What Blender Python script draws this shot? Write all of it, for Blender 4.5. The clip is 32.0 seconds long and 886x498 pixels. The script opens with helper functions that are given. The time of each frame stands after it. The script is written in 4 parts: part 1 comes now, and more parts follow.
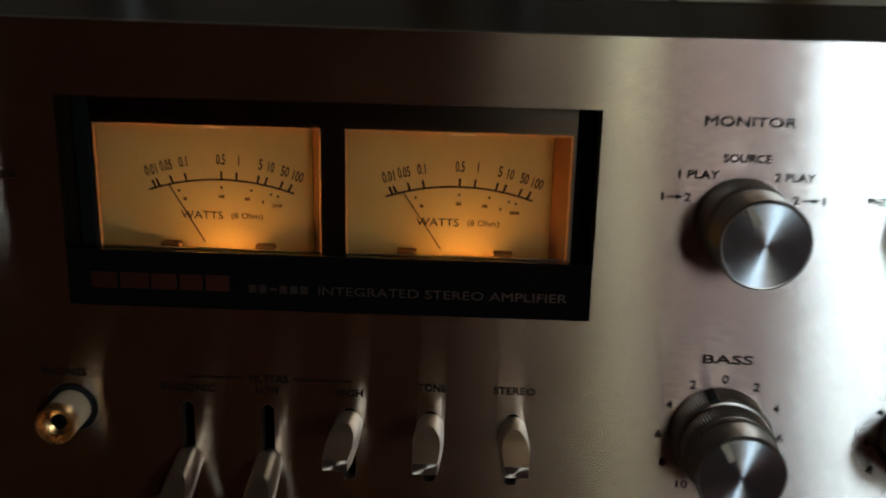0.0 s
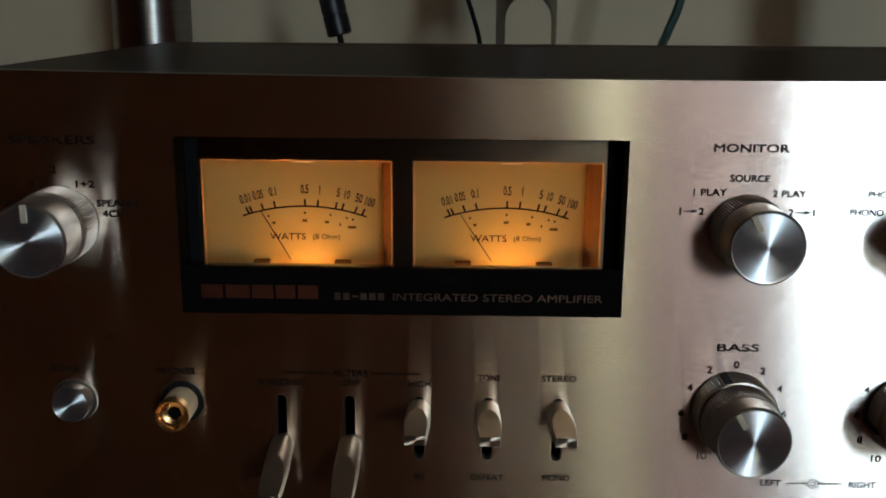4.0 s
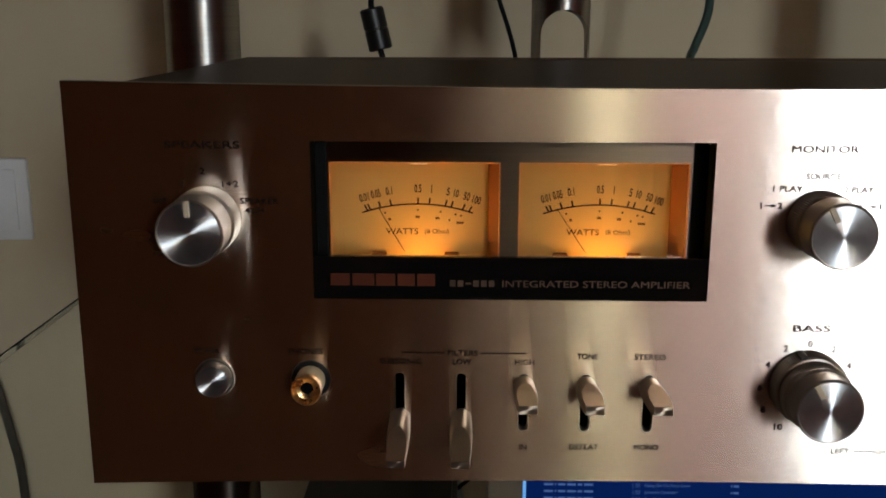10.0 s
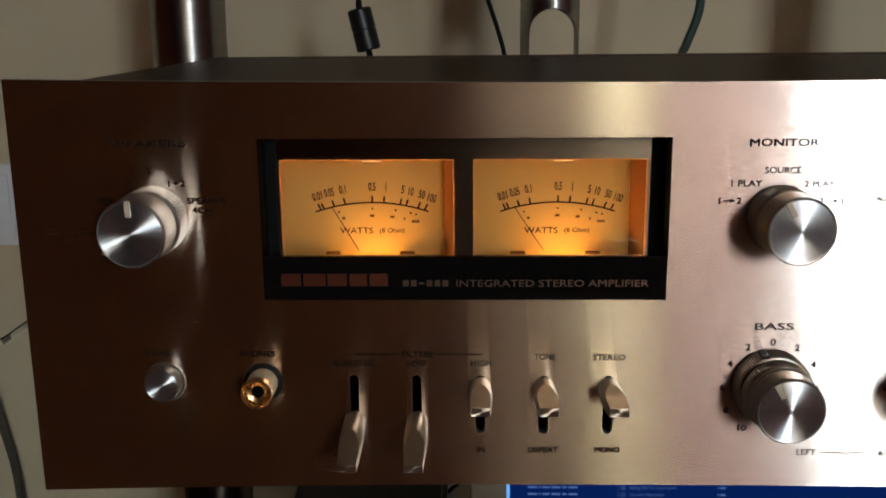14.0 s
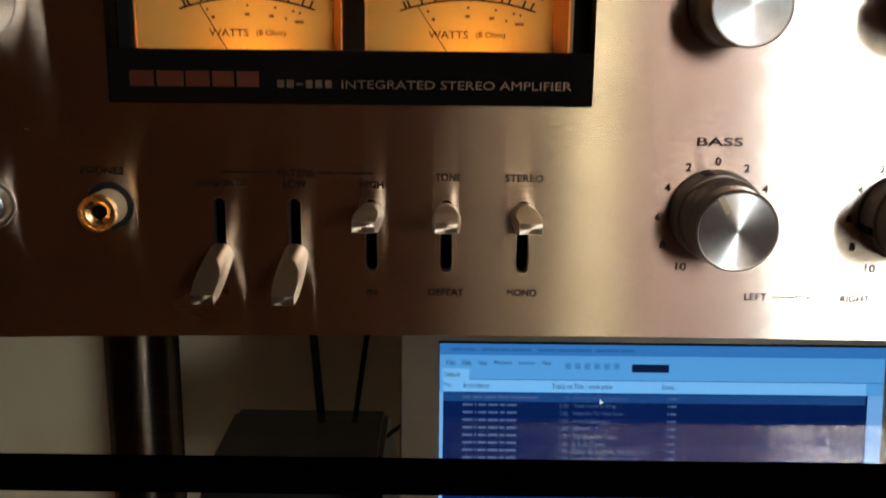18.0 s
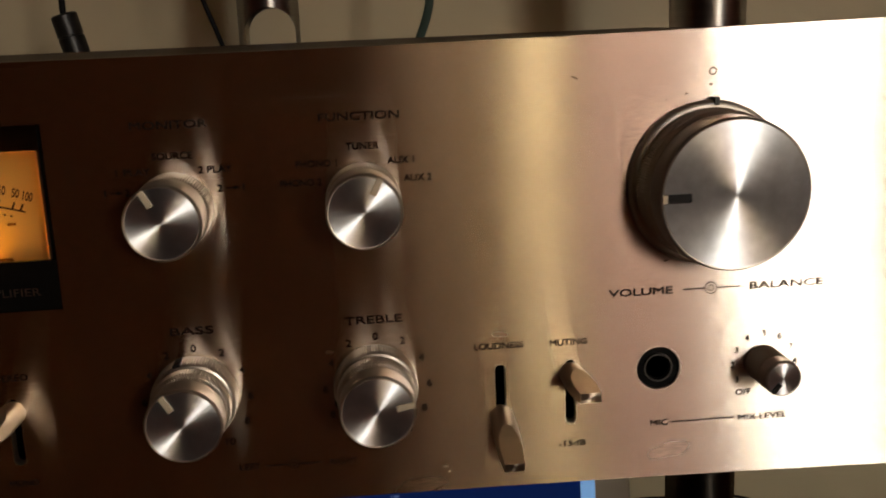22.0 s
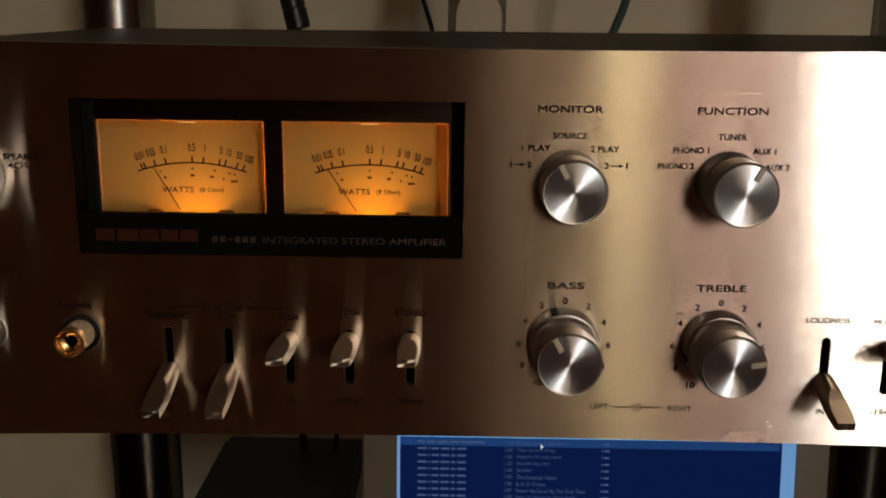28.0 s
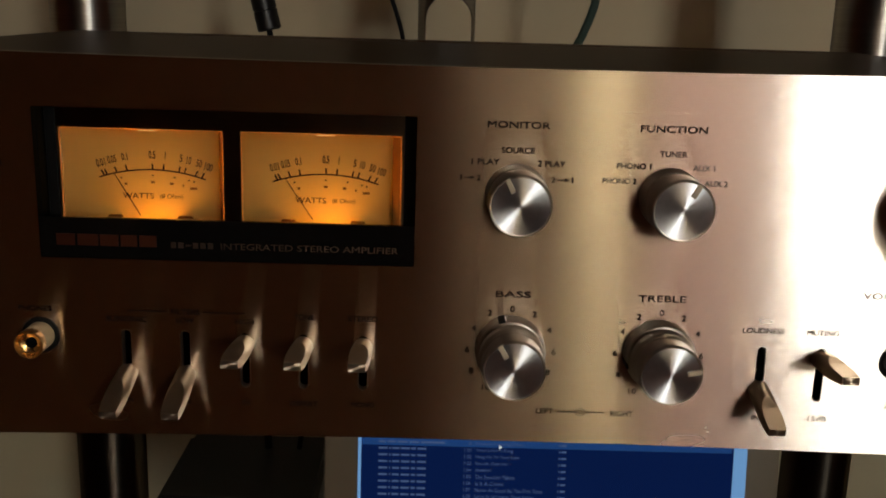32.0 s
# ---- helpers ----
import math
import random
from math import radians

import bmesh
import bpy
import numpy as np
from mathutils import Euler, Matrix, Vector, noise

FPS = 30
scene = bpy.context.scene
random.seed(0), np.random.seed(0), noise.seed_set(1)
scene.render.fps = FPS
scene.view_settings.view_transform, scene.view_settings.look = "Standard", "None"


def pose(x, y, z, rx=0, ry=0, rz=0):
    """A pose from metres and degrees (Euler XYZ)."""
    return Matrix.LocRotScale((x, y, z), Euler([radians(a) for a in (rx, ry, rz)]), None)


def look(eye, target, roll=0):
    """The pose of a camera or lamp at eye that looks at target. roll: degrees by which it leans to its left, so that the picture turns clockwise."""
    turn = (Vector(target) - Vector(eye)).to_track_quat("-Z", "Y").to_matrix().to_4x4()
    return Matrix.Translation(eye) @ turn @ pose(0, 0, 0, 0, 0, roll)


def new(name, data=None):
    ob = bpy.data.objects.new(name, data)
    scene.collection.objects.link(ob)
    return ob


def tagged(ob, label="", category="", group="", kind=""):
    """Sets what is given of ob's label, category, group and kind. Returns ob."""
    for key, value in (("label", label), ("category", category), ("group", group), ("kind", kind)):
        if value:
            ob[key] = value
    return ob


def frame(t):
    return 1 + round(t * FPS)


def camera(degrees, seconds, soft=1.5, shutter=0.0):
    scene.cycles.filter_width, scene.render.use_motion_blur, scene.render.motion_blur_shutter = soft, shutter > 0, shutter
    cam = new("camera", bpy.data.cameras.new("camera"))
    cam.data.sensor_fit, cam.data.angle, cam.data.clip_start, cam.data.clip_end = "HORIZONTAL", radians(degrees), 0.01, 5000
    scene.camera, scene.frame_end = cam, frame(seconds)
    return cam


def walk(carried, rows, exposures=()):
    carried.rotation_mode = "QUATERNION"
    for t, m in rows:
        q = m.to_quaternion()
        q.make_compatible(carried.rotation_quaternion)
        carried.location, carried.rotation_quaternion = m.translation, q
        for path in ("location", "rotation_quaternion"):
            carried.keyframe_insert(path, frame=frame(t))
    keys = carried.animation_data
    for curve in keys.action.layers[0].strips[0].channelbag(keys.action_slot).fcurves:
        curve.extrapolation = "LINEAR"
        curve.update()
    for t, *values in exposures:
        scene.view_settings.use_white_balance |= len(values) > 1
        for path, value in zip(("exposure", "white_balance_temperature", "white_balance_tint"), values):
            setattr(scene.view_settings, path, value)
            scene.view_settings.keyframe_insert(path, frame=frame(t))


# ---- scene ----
# all places in metres; x along the front panel, y into the room's back, BASE is the height of the panel's lower edge
BASE = 1.005
cam = camera(48.0, 32.0, soft=1.8, shutter=0.5)
ROWS = [
    (0, -0.0463, -0.2174, 0.1443, 1.82, -16.39, 1.34),
    (0.5, -0.0424, -0.2510, 0.1562, 1.64, -15.80, 1.31),
    (1, -0.0527, -0.2488, 0.1494, 0.76, -15.22, 1.43),
    (1.5, -0.0664, -0.2561, 0.1465, 0.78, -15.33, 1.46),
    (2, -0.0759, -0.2644, 0.1494, 1.97, -15.03, 0.82),
    (2.5, -0.0715, -0.2681, 0.1526, 2.32, -14.41, 0.64),
    (3, -0.0691, -0.2637, 0.1549, 1.80, -14.50, 0.54),
    (3.5, -0.0677, -0.2635, 0.1528, 1.33, -14.12, 0.57),
    (4, -0.0629, -0.2626, 0.1488, 1.17, -14.07, 0.36),
    (4.5, -0.0610, -0.2625, 0.1483, 1.33, -13.87, 0.23),
    (6.5, -0.0613, -0.2603, 0.1465, 1.06, -13.61, 0.57),
    (7, -0.0756, -0.2595, 0.1362, -0.60, -12.97, 1.16),
    (7.5, -0.1015, -0.2666, 0.1350, -2.08, -13.08, 1.81),
    (8, -0.1169, -0.2859, 0.1474, -2.44, -13.45, 2.24),
    (8.5, -0.1159, -0.3015, 0.1534, -2.65, -13.42, 3.37),
    (9, -0.1092, -0.2996, 0.1517, -1.59, -13.22, 2.47),
    (9.5, -0.0958, -0.2973, 0.1480, 1.08, -13.17, 0.24),
    (10, -0.0927, -0.2966, 0.1504, 1.48, -13.33, 0.07),
    (10.5, -0.0877, -0.2969, 0.1505, 1.28, -13.30, 0.32),
    (11, -0.0802, -0.2971, 0.1491, 0.78, -13.35, 0.69),
    (11.5, -0.0753, -0.2993, 0.1532, 1.06, -13.30, 0.22),
    (12, -0.0758, -0.3009, 0.1505, 0.80, -12.33, 0.04),
    (12.5, -0.0734, -0.2999, 0.1485, 1.03, -12.54, -0.78),
    (13, -0.0748, -0.2970, 0.1486, 1.21, -12.94, -1.04),
    (13.5, -0.0759, -0.2911, 0.1472, 1.62, -13.11, -0.81),
    (15.5, -0.0752, -0.2887, 0.1506, 2.89, -13.26, -0.13),
    (16, -0.0659, -0.2895, 0.1477, 3.64, -13.16, -0.32),
    (16.5, -0.0560, -0.2875, 0.1482, 3.21, -13.84, -0.44),
    (17, -0.0479, -0.2808, 0.1422, 2.78, -13.69, -0.83),
    (17.5, -0.0521, -0.2684, 0.1153, 0.97, -11.61, -0.05),
    (18, -0.0554, -0.2518, 0.0876, 0.17, -13.54, 0.60),
    (18.5, -0.0557, -0.2455, 0.0846, 0.41, -13.93, 1.03),
    (19, -0.0410, -0.2449, 0.0859, 1.63, -14.39, 0.47),
    (19.5, -0.0115, -0.2450, 0.0912, 0.02, -14.55, -0.52),
    (20, 0.0104, -0.2506, 0.1032, -3.05, -14.10, -0.36),
    (20.5, 0.0312, -0.2527, 0.1081, -3.86, -14.12, -0.84),
    (21, 0.0456, -0.2549, 0.1195, -4.17, -13.88, -1.59),
    (21.5, 0.0527, -0.2575, 0.1295, -4.31, -13.38, -2.09),
    (22, 0.0607, -0.2627, 0.1339, -4.80, -12.78, -2.42),
    (22.5, 0.0684, -0.2683, 0.1357, -5.62, -12.35, -1.03),
    (23, 0.0690, -0.2744, 0.1374, -4.76, -12.88, 0.17),
    (23.5, 0.0659, -0.2819, 0.1343, -4.55, -12.97, -0.08),
    (24, 0.0660, -0.2853, 0.1313, -4.48, -13.68, -0.08),
    (24.5, 0.0569, -0.2903, 0.1335, -4.25, -14.01, -0.09),
    (25, 0.0410, -0.2898, 0.1278, 1.00, -12.86, -0.88),
    (25.5, -0.0127, -0.2761, 0.1415, -0.21, -15.60, 0.50),
    (26, -0.0300, -0.2875, 0.1361, 1.70, -13.68, 0.01),
    (26.5, -0.0269, -0.2956, 0.1410, 1.12, -13.77, 0.45),
    (28.5, -0.0188, -0.3045, 0.1430, 1.12, -13.98, 0.58),
    (29, -0.0192, -0.3053, 0.1454, 0.26, -14.15, 1.00),
    (29.5, -0.0147, -0.3066, 0.1445, 0.54, -13.65, 1.18),
    (30, -0.0156, -0.3059, 0.1430, 0.55, -13.37, 1.55),
    (30.5, -0.0146, -0.3068, 0.1447, 0.37, -13.75, 1.50),
    (31, -0.0137, -0.3102, 0.1427, 0.27, -13.25, 1.44),
    (31.5, -0.0111, -0.3116, 0.1451, 0.27, -13.61, 1.52),
    (32, -0.0118, -0.3134, 0.1484, -0.37, -13.98, 1.66),
]
EXPOSURES = [(0.0, -0.75, 5000, -6), (0.8, -0.2, 4980, -6), (7.0, -0.12, 5200, -4), (9.0, 0.12, 5650, 2), (13.0, 0.40, 5650, 3), (17.0, 0.42, 5750, 1), (20.0, 0.0, 7150, 9), (24.0, -0.1, 7300, 10), (25.0, 0.12, 6250, 9), (26.0, -0.17, 6650, 9), (32.0, -0.2, 6750, 6)]
walk(cam, [(t, pose(x, y, BASE + z, 90 + pitch, 0, yaw) @ pose(0, 0, 0, 0, 0, roll)) for t, x, y, z, yaw, pitch, roll in ROWS], EXPOSURES)

# ---- light ----
world = bpy.data.worlds.new("sky")
scene.world = world
world.use_nodes = True
wn = world.node_tree.nodes
sky = wn.new("ShaderNodeTexSky")
sky.sky_type, sky.sun_disc = "NISHITA", False
sky.sun_elevation, sky.sun_rotation = radians(25), radians(150)
world.node_tree.links.new(sky.outputs[0], wn["Background"].inputs[0])
wn["Background"].inputs[1].default_value = 0.1

REAR = -4.5            # the wall behind the camera
WIN_L, WIN_R, WIN_B, WIN_T = 0.10, 2.20, 1.50, 2.45
STRIP_R = 1.47


def area_lamp(name, m, sx, sy, watts, colour):
    lamp = bpy.data.lights.new(name, "AREA")
    lamp.shape, lamp.size, lamp.size_y, lamp.energy, lamp.color = "RECTANGLE", sx, sy, watts, colour
    ob = new(name, lamp)
    ob.matrix_world = m
    return ob


# daylight in the window's opening, just outside the glass
LAMP_L = WIN_L
area_lamp("window_daylight", look(((LAMP_L + WIN_R) / 2, REAR - 0.26, (WIN_B + WIN_T) / 2), ((LAMP_L + WIN_R) / 2, 0, (WIN_B + WIN_T) / 2)), WIN_R - LAMP_L, WIN_T - WIN_B, 225.0, (0.97, 0.97, 0.97))

# unseen door assumed beside it, down towards the floor: weak light for the knobs
DOOR_L, DOOR_B = STRIP_R, 0.25
area_lamp("door_daylight", look(((DOOR_L + WIN_R) / 2, REAR - 0.26, (DOOR_B + WIN_B) / 2), ((DOOR_L + WIN_R) / 2, 0, (DOOR_B + WIN_B) / 2)), WIN_R - DOOR_L, WIN_B - DOOR_B, 5.0, (0.90, 0.97, 1.0))


# ---- materials ----
def mat(name, colour=(0.5, 0.5, 0.5), rough=0.5, metal=0.0, spec=0.5):
    m = bpy.data.materials.new(name)
    m.use_nodes = True
    b = m.node_tree.nodes["Principled BSDF"]
    b.inputs["Base Color"].default_value = (*colour, 1)
    b.inputs["Roughness"].default_value = rough
    b.inputs["Metallic"].default_value = metal
    b.inputs["Specular IOR Level"].default_value = spec
    return m


def noise_to(m, scale, low, high, socket="Base Color", stretch=(1, 1, 1), detail=4.0, shader="Principled BSDF", span=(0.3, 0.7)):
    """Noise between two colours or values into a socket."""
    t = m.node_tree
    co = t.nodes.new("ShaderNodeTexCoord")
    mp = t.nodes.new("ShaderNodeMapping")
    mp.inputs["Scale"].default_value = stretch
    nz = t.nodes.new("ShaderNodeTexNoise")
    nz.inputs["Scale"].default_value, nz.inputs["Detail"].default_value = scale, detail
    ramp = t.nodes.new("ShaderNodeValToRGB")
    ramp.color_ramp.elements[0].position, ramp.color_ramp.elements[1].position = span
    as_rgb = lambda c: (*c, 1) if isinstance(c, tuple) else (c, c, c, 1)
    ramp.color_ramp.elements[0].color, ramp.color_ramp.elements[1].color = as_rgb(low), as_rgb(high)
    t.links.new(co.outputs["Object"], mp.inputs["Vector"])
    t.links.new(mp.outputs[0], nz.inputs["Vector"])
    t.links.new(nz.outputs["Fac"], ramp.inputs[0])
    t.links.new(ramp.outputs[0], t.nodes[shader].inputs[socket])
    return nz


def bump_to(m, scale, strength, distance=0.001, stretch=(1, 1, 1), shader="Principled BSDF", detail=3.0):
    t = m.node_tree
    co = t.nodes.new("ShaderNodeTexCoord")
    mp = t.nodes.new("ShaderNodeMapping")
    mp.inputs["Scale"].default_value = stretch
    nz = t.nodes.new("ShaderNodeTexNoise")
    nz.inputs["Scale"].default_value, nz.inputs["Detail"].default_value = scale, detail
    bp = t.nodes.new("ShaderNodeBump")
    bp.inputs["Strength"].default_value, bp.inputs["Distance"].default_value = strength, distance
    t.links.new(co.outputs["Object"], mp.inputs["Vector"])
    t.links.new(mp.outputs[0], nz.inputs["Vector"])
    t.links.new(nz.outputs["Fac"], bp.inputs["Height"])
    t.links.new(bp.outputs[0], t.nodes[shader].inputs["Normal"])


def brushed(name, colour, rough, aniso, tangent, grain=(6, 6, 900), grain_scale=1.0, vary=0.12, bump=0.0, matt=0.0, matt_colour=None):
    """Brushed metal: an anisotropic gloss; tangent is a vector, or 'turned' or 'round' for circular brushing about y or z."""
    m = bpy.data.materials.new(name)
    m.use_nodes = True
    t = m.node_tree
    t.nodes.remove(t.nodes["Principled BSDF"])
    g = t.nodes.new("ShaderNodeBsdfAnisotropic")
    g.name = "gloss"
    g.distribution = "GGX"
    g.inputs["Roughness"].default_value, g.inputs["Anisotropy"].default_value = rough, aniso
    if tangent in ("turned", "round"):
        tg = t.nodes.new("ShaderNodeTangent")
        tg.direction_type, tg.axis = "RADIAL", "Y" if tangent == "turned" else "Z"
    else:
        tg = t.nodes.new("ShaderNodeCombineXYZ")
        for n in range(3):
            tg.inputs[n].default_value = tangent[n]
    t.links.new(tg.outputs[0], g.inputs["Tangent"])
    out = g
    if matt:
        d, out = t.nodes.new("ShaderNodeBsdfDiffuse"), t.nodes.new("ShaderNodeMixShader")
        d.inputs[0].default_value, out.inputs[0].default_value = (*(matt_colour or colour), 1), matt
        t.links.new(g.outputs[0], out.inputs[1])
        t.links.new(d.outputs[0], out.inputs[2])
    t.links.new(out.outputs[0], t.nodes["Material Output"].inputs["Surface"])
    low = tuple(c * (1 - vary) for c in colour)
    high = tuple(min(1, c * (1 + vary)) for c in colour)
    noise_to(m, grain_scale, low, high, "Color", grain, 5.0, "gloss")
    if bump:
        bump_to(m, grain_scale, bump, 0.0004, grain, "gloss", 4.0)
    return m


M_PANEL = brushed("brushed aluminium", (0.72, 0.635, 0.555), 0.25, 0.80, (1, 0, 0), (260, 260, 1700), 1.0, 0.20, 0.015, 0.032, (0.78, 0.28, 0.09))


def dish(m, bend, streak):
    """The sheet is very slightly hollow along its length: its normal leans by bend radians a metre, and wavers along the brush marks."""
    t = m.node_tree
    co, sep, mul = t.nodes.new("ShaderNodeTexCoord"), t.nodes.new("ShaderNodeSeparateXYZ"), t.nodes.new("ShaderNodeMath")
    comb, unit = t.nodes.new("ShaderNodeCombineXYZ"), t.nodes.new("ShaderNodeVectorMath")
    mul.operation, mul.inputs[1].default_value, unit.operation = "MULTIPLY", -bend, "NORMALIZE"
    comb.inputs[1].default_value = -1.0
    mp, nz, dev, add = t.nodes.new("ShaderNodeMapping"), t.nodes.new("ShaderNodeTexNoise"), t.nodes.new("ShaderNodeMath"), t.nodes.new("ShaderNodeMath")
    mp.inputs["Scale"].default_value = (150, 150, 900)
    nz.inputs["Scale"].default_value, nz.inputs["Detail"].default_value = 1.0, 2.0
    dev.operation, dev.inputs[1].default_value, dev.inputs[2].default_value = "MULTIPLY_ADD", streak, -streak / 2
    t.links.new(co.outputs["Object"], mp.inputs["Vector"])
    t.links.new(mp.outputs[0], nz.inputs["Vector"])
    t.links.new(nz.outputs["Fac"], dev.inputs[0])
    t.links.new(co.outputs["Object"], sep.inputs[0])
    t.links.new(sep.outputs[0], mul.inputs[0])
    t.links.new(mul.outputs[0], add.inputs[0])
    t.links.new(dev.outputs[0], add.inputs[1])
    t.links.new(add.outputs[0], comb.inputs[0])
    t.links.new(comb.outputs[0], unit.inputs[0])
    t.links.new(unit.outputs[0], (t.nodes["Bump"] if "Bump" in t.nodes else t.nodes["gloss"]).inputs["Normal"])


dish(M_PANEL, 0.25, 0.014)
noise_to(M_PANEL, 22, 0.205, 0.305, "Roughness", (1, 1, 2.5), 3.0, "gloss", (0.0, 1.0))
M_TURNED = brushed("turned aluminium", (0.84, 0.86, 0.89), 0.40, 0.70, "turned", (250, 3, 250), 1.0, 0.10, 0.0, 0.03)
# dimmer copy for the leftmost faces: shade put in by leaning its normal
M_TURNED_DIM = M_TURNED.copy()
M_TURNED_DIM.name = "turned aluminium with normal leaned darker"
M_TIP = brushed("turned lever end", (0.52, 0.43, 0.33), 0.34, 0.68, "turned", (250, 3, 250), 1.0, 0.10, 0.0, 0.03)
dish(M_TURNED, 0.25, 0.0)
dish(M_TURNED_DIM, -0.25, 0.0)
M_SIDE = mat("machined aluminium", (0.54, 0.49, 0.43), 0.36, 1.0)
# edge shade put into the colour: darker than the panel's own aluminium
M_EDGE_SHADE = mat("aluminium edge darkened for shade", (0.26, 0.22, 0.18), 0.45, 1.0)
M_LEVER = mat("satin lever metal", (0.60, 0.48, 0.34), 0.36, 1.0)
M_POINTER = mat("ivory pointer", (0.58, 0.48, 0.34), 0.4)
M_GROOVE = mat("dark pointer groove", (0.012, 0.010, 0.009), 0.5, 0, 0.15)
M_INK = mat("black print", (0.016, 0.010, 0.008), 0.8, 0, 0.0)
M_COVER = mat("dark brown lacquered steel", (0.07, 0.046, 0.03), 0.36, 0, 0.06)
M_COVER.node_tree.nodes["Principled BSDF"].inputs["IOR"].default_value = 1.22
M_COVER.node_tree.nodes["Principled BSDF"].inputs["Specular Tint"].default_value = (0.95, 0.70, 0.50, 1)
noise_to(M_COVER, 700, (0.046, 0.026, 0.014), (0.066, 0.038, 0.021))
M_BLACK = mat("black plastic", (0.006, 0.0055, 0.005), 0.4, 0, 0.35)
# flat black that stands for the shade inside holes and recesses
M_HOLE = mat("recess shade black", (0.004, 0.004, 0.004), 0.9, 0, 0.0)
M_RING = mat("dull socket ring", (0.09, 0.08, 0.07), 0.5, 0.3)
M_RUBBER = mat("black rubber", (0.006, 0.006, 0.006), 0.6, 0, 0.05)
noise_to(M_RUBBER, 300, 0.45, 0.65, "Roughness")
M_BEZEL = mat("gloss black acrylic", (0.005, 0.0045, 0.004), 0.09, 0, 0.35)
M_GOLD = mat("gold plated metal", (0.66, 0.40, 0.16), 0.3, 1.0)
noise_to(M_GOLD, 200, 0.24, 0.38, "Roughness")
M_CREAM = mat("ivory plastic collar", (0.62, 0.47, 0.27), 0.45)
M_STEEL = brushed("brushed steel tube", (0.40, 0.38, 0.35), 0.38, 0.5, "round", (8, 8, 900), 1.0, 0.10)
# darker copy of the tube steel: shade under the shelf put into colour
M_SHADED_STEEL = brushed("steel tube darkened for shade", (0.085, 0.07, 0.058), 0.30, 0.5, "round", (8, 8, 900), 1.0, 0.10)
# unseen walls, floor and ceiling take dark reds to tint the panel's reflections
M_ROOM = mat("dark terracotta wall paint", (0.16, 0.075, 0.045), 0.85, 0, 0.2)
noise_to(M_ROOM, 2.0, (0.11, 0.024, 0.007), (0.15, 0.036, 0.012))
M_WALL = mat("painted wall", (0.55, 0.52, 0.44), 0.85, 0, 0.2)
noise_to(M_WALL, 3.0, (0.47, 0.385, 0.255), (0.55, 0.465, 0.315))
bump_to(M_WALL, 180, 0.15, 0.001)
M_FLOOR = mat("brown carpet", (0.10, 0.04, 0.02), 0.95, 0, 0.05)
noise_to(M_FLOOR, 120.0, (0.055, 0.015, 0.005), (0.095, 0.030, 0.010))
bump_to(M_FLOOR, 400, 0.6, 0.003)
M_DARK_BLOCK = mat("dark red of the unseen block", (0.11, 0.05, 0.025), 0.5)
noise_to(M_DARK_BLOCK, 4.0, (0.12, 0.018, 0.003), (0.20, 0.040, 0.007), "Base Color", (10, 10, 1))
M_CEIL = mat("brown timber ceiling", (0.20, 0.12, 0.07), 0.8)
noise_to(M_CEIL, 2.0, (0.09, 0.033, 0.013), (0.14, 0.055, 0.022), "Base Color", (1, 9, 1))
M_WHITE = mat("white plastic", (0.68, 0.67, 0.66), 0.4)
noise_to(M_WHITE, 20, (0.64, 0.63, 0.62), (0.70, 0.69, 0.68))
M_LAPTOP = mat("champagne laptop plastic", (0.17, 0.125, 0.085), 0.42)
noise_to(M_LAPTOP, 90, 0.36, 0.5, "Roughness")
M_GREEN = mat("dark green cable sheath", (0.02, 0.045, 0.035), 0.45)
M_LOGO = mat("copper print", (0.15, 0.046, 0.026), 0.42, 1.0)
M_GREY_INK = mat("grey print", (0.11, 0.070, 0.052), 0.42, 1.0)
M_AMBER_SIDE = mat("orange meter housing", (0.14, 0.042, 0.010), 0.35)
M_METER_INK = mat("brown black scale print", (0.026, 0.007, 0.004), 0.7, 0, 0.1)
M_METER_BROWN = mat("brown scale print", (0.045, 0.014, 0.006), 0.7, 0, 0.1)
M_MASK = brushed("dark satin metal mask", (0.32, 0.28, 0.24), 0.36, 0.75, (1, 0, 0), (45, 45, 1500), 1.0, 0.05)
M_EDGE = mat("dark glass edge", (0.0006, 0.0006, 0.0006), 0.6, 0, 0.0)
M_METER_GREY = mat("faded scale print", (0.17, 0.078, 0.022), 0.7, 0, 0.0)


def glass(name, colour=(1, 1, 1), rough=0.0, ior=1.45):
    m = mat(name, colour, rough)
    b = m.node_tree.nodes["Principled BSDF"]
    b.inputs["Transmission Weight"].default_value, b.inputs["IOR"].default_value = 1.0, ior
    return m


M_GLASS = glass("clear shelf glass", (0.93, 0.97, 0.95), 0.0, 1.19)
M_PANE = glass("clear meter pane", (1, 0.99, 0.97))


def glow(name, colour, strength):
    m = bpy.data.materials.new(name)
    m.use_nodes = True
    t = m.node_tree
    t.nodes.remove(t.nodes["Principled BSDF"])
    e = t.nodes.new("ShaderNodeEmission")
    e.inputs[0].default_value, e.inputs[1].default_value = (*colour, 1), strength
    t.links.new(e.outputs[0], t.nodes["Material Output"].inputs["Surface"])
    return m


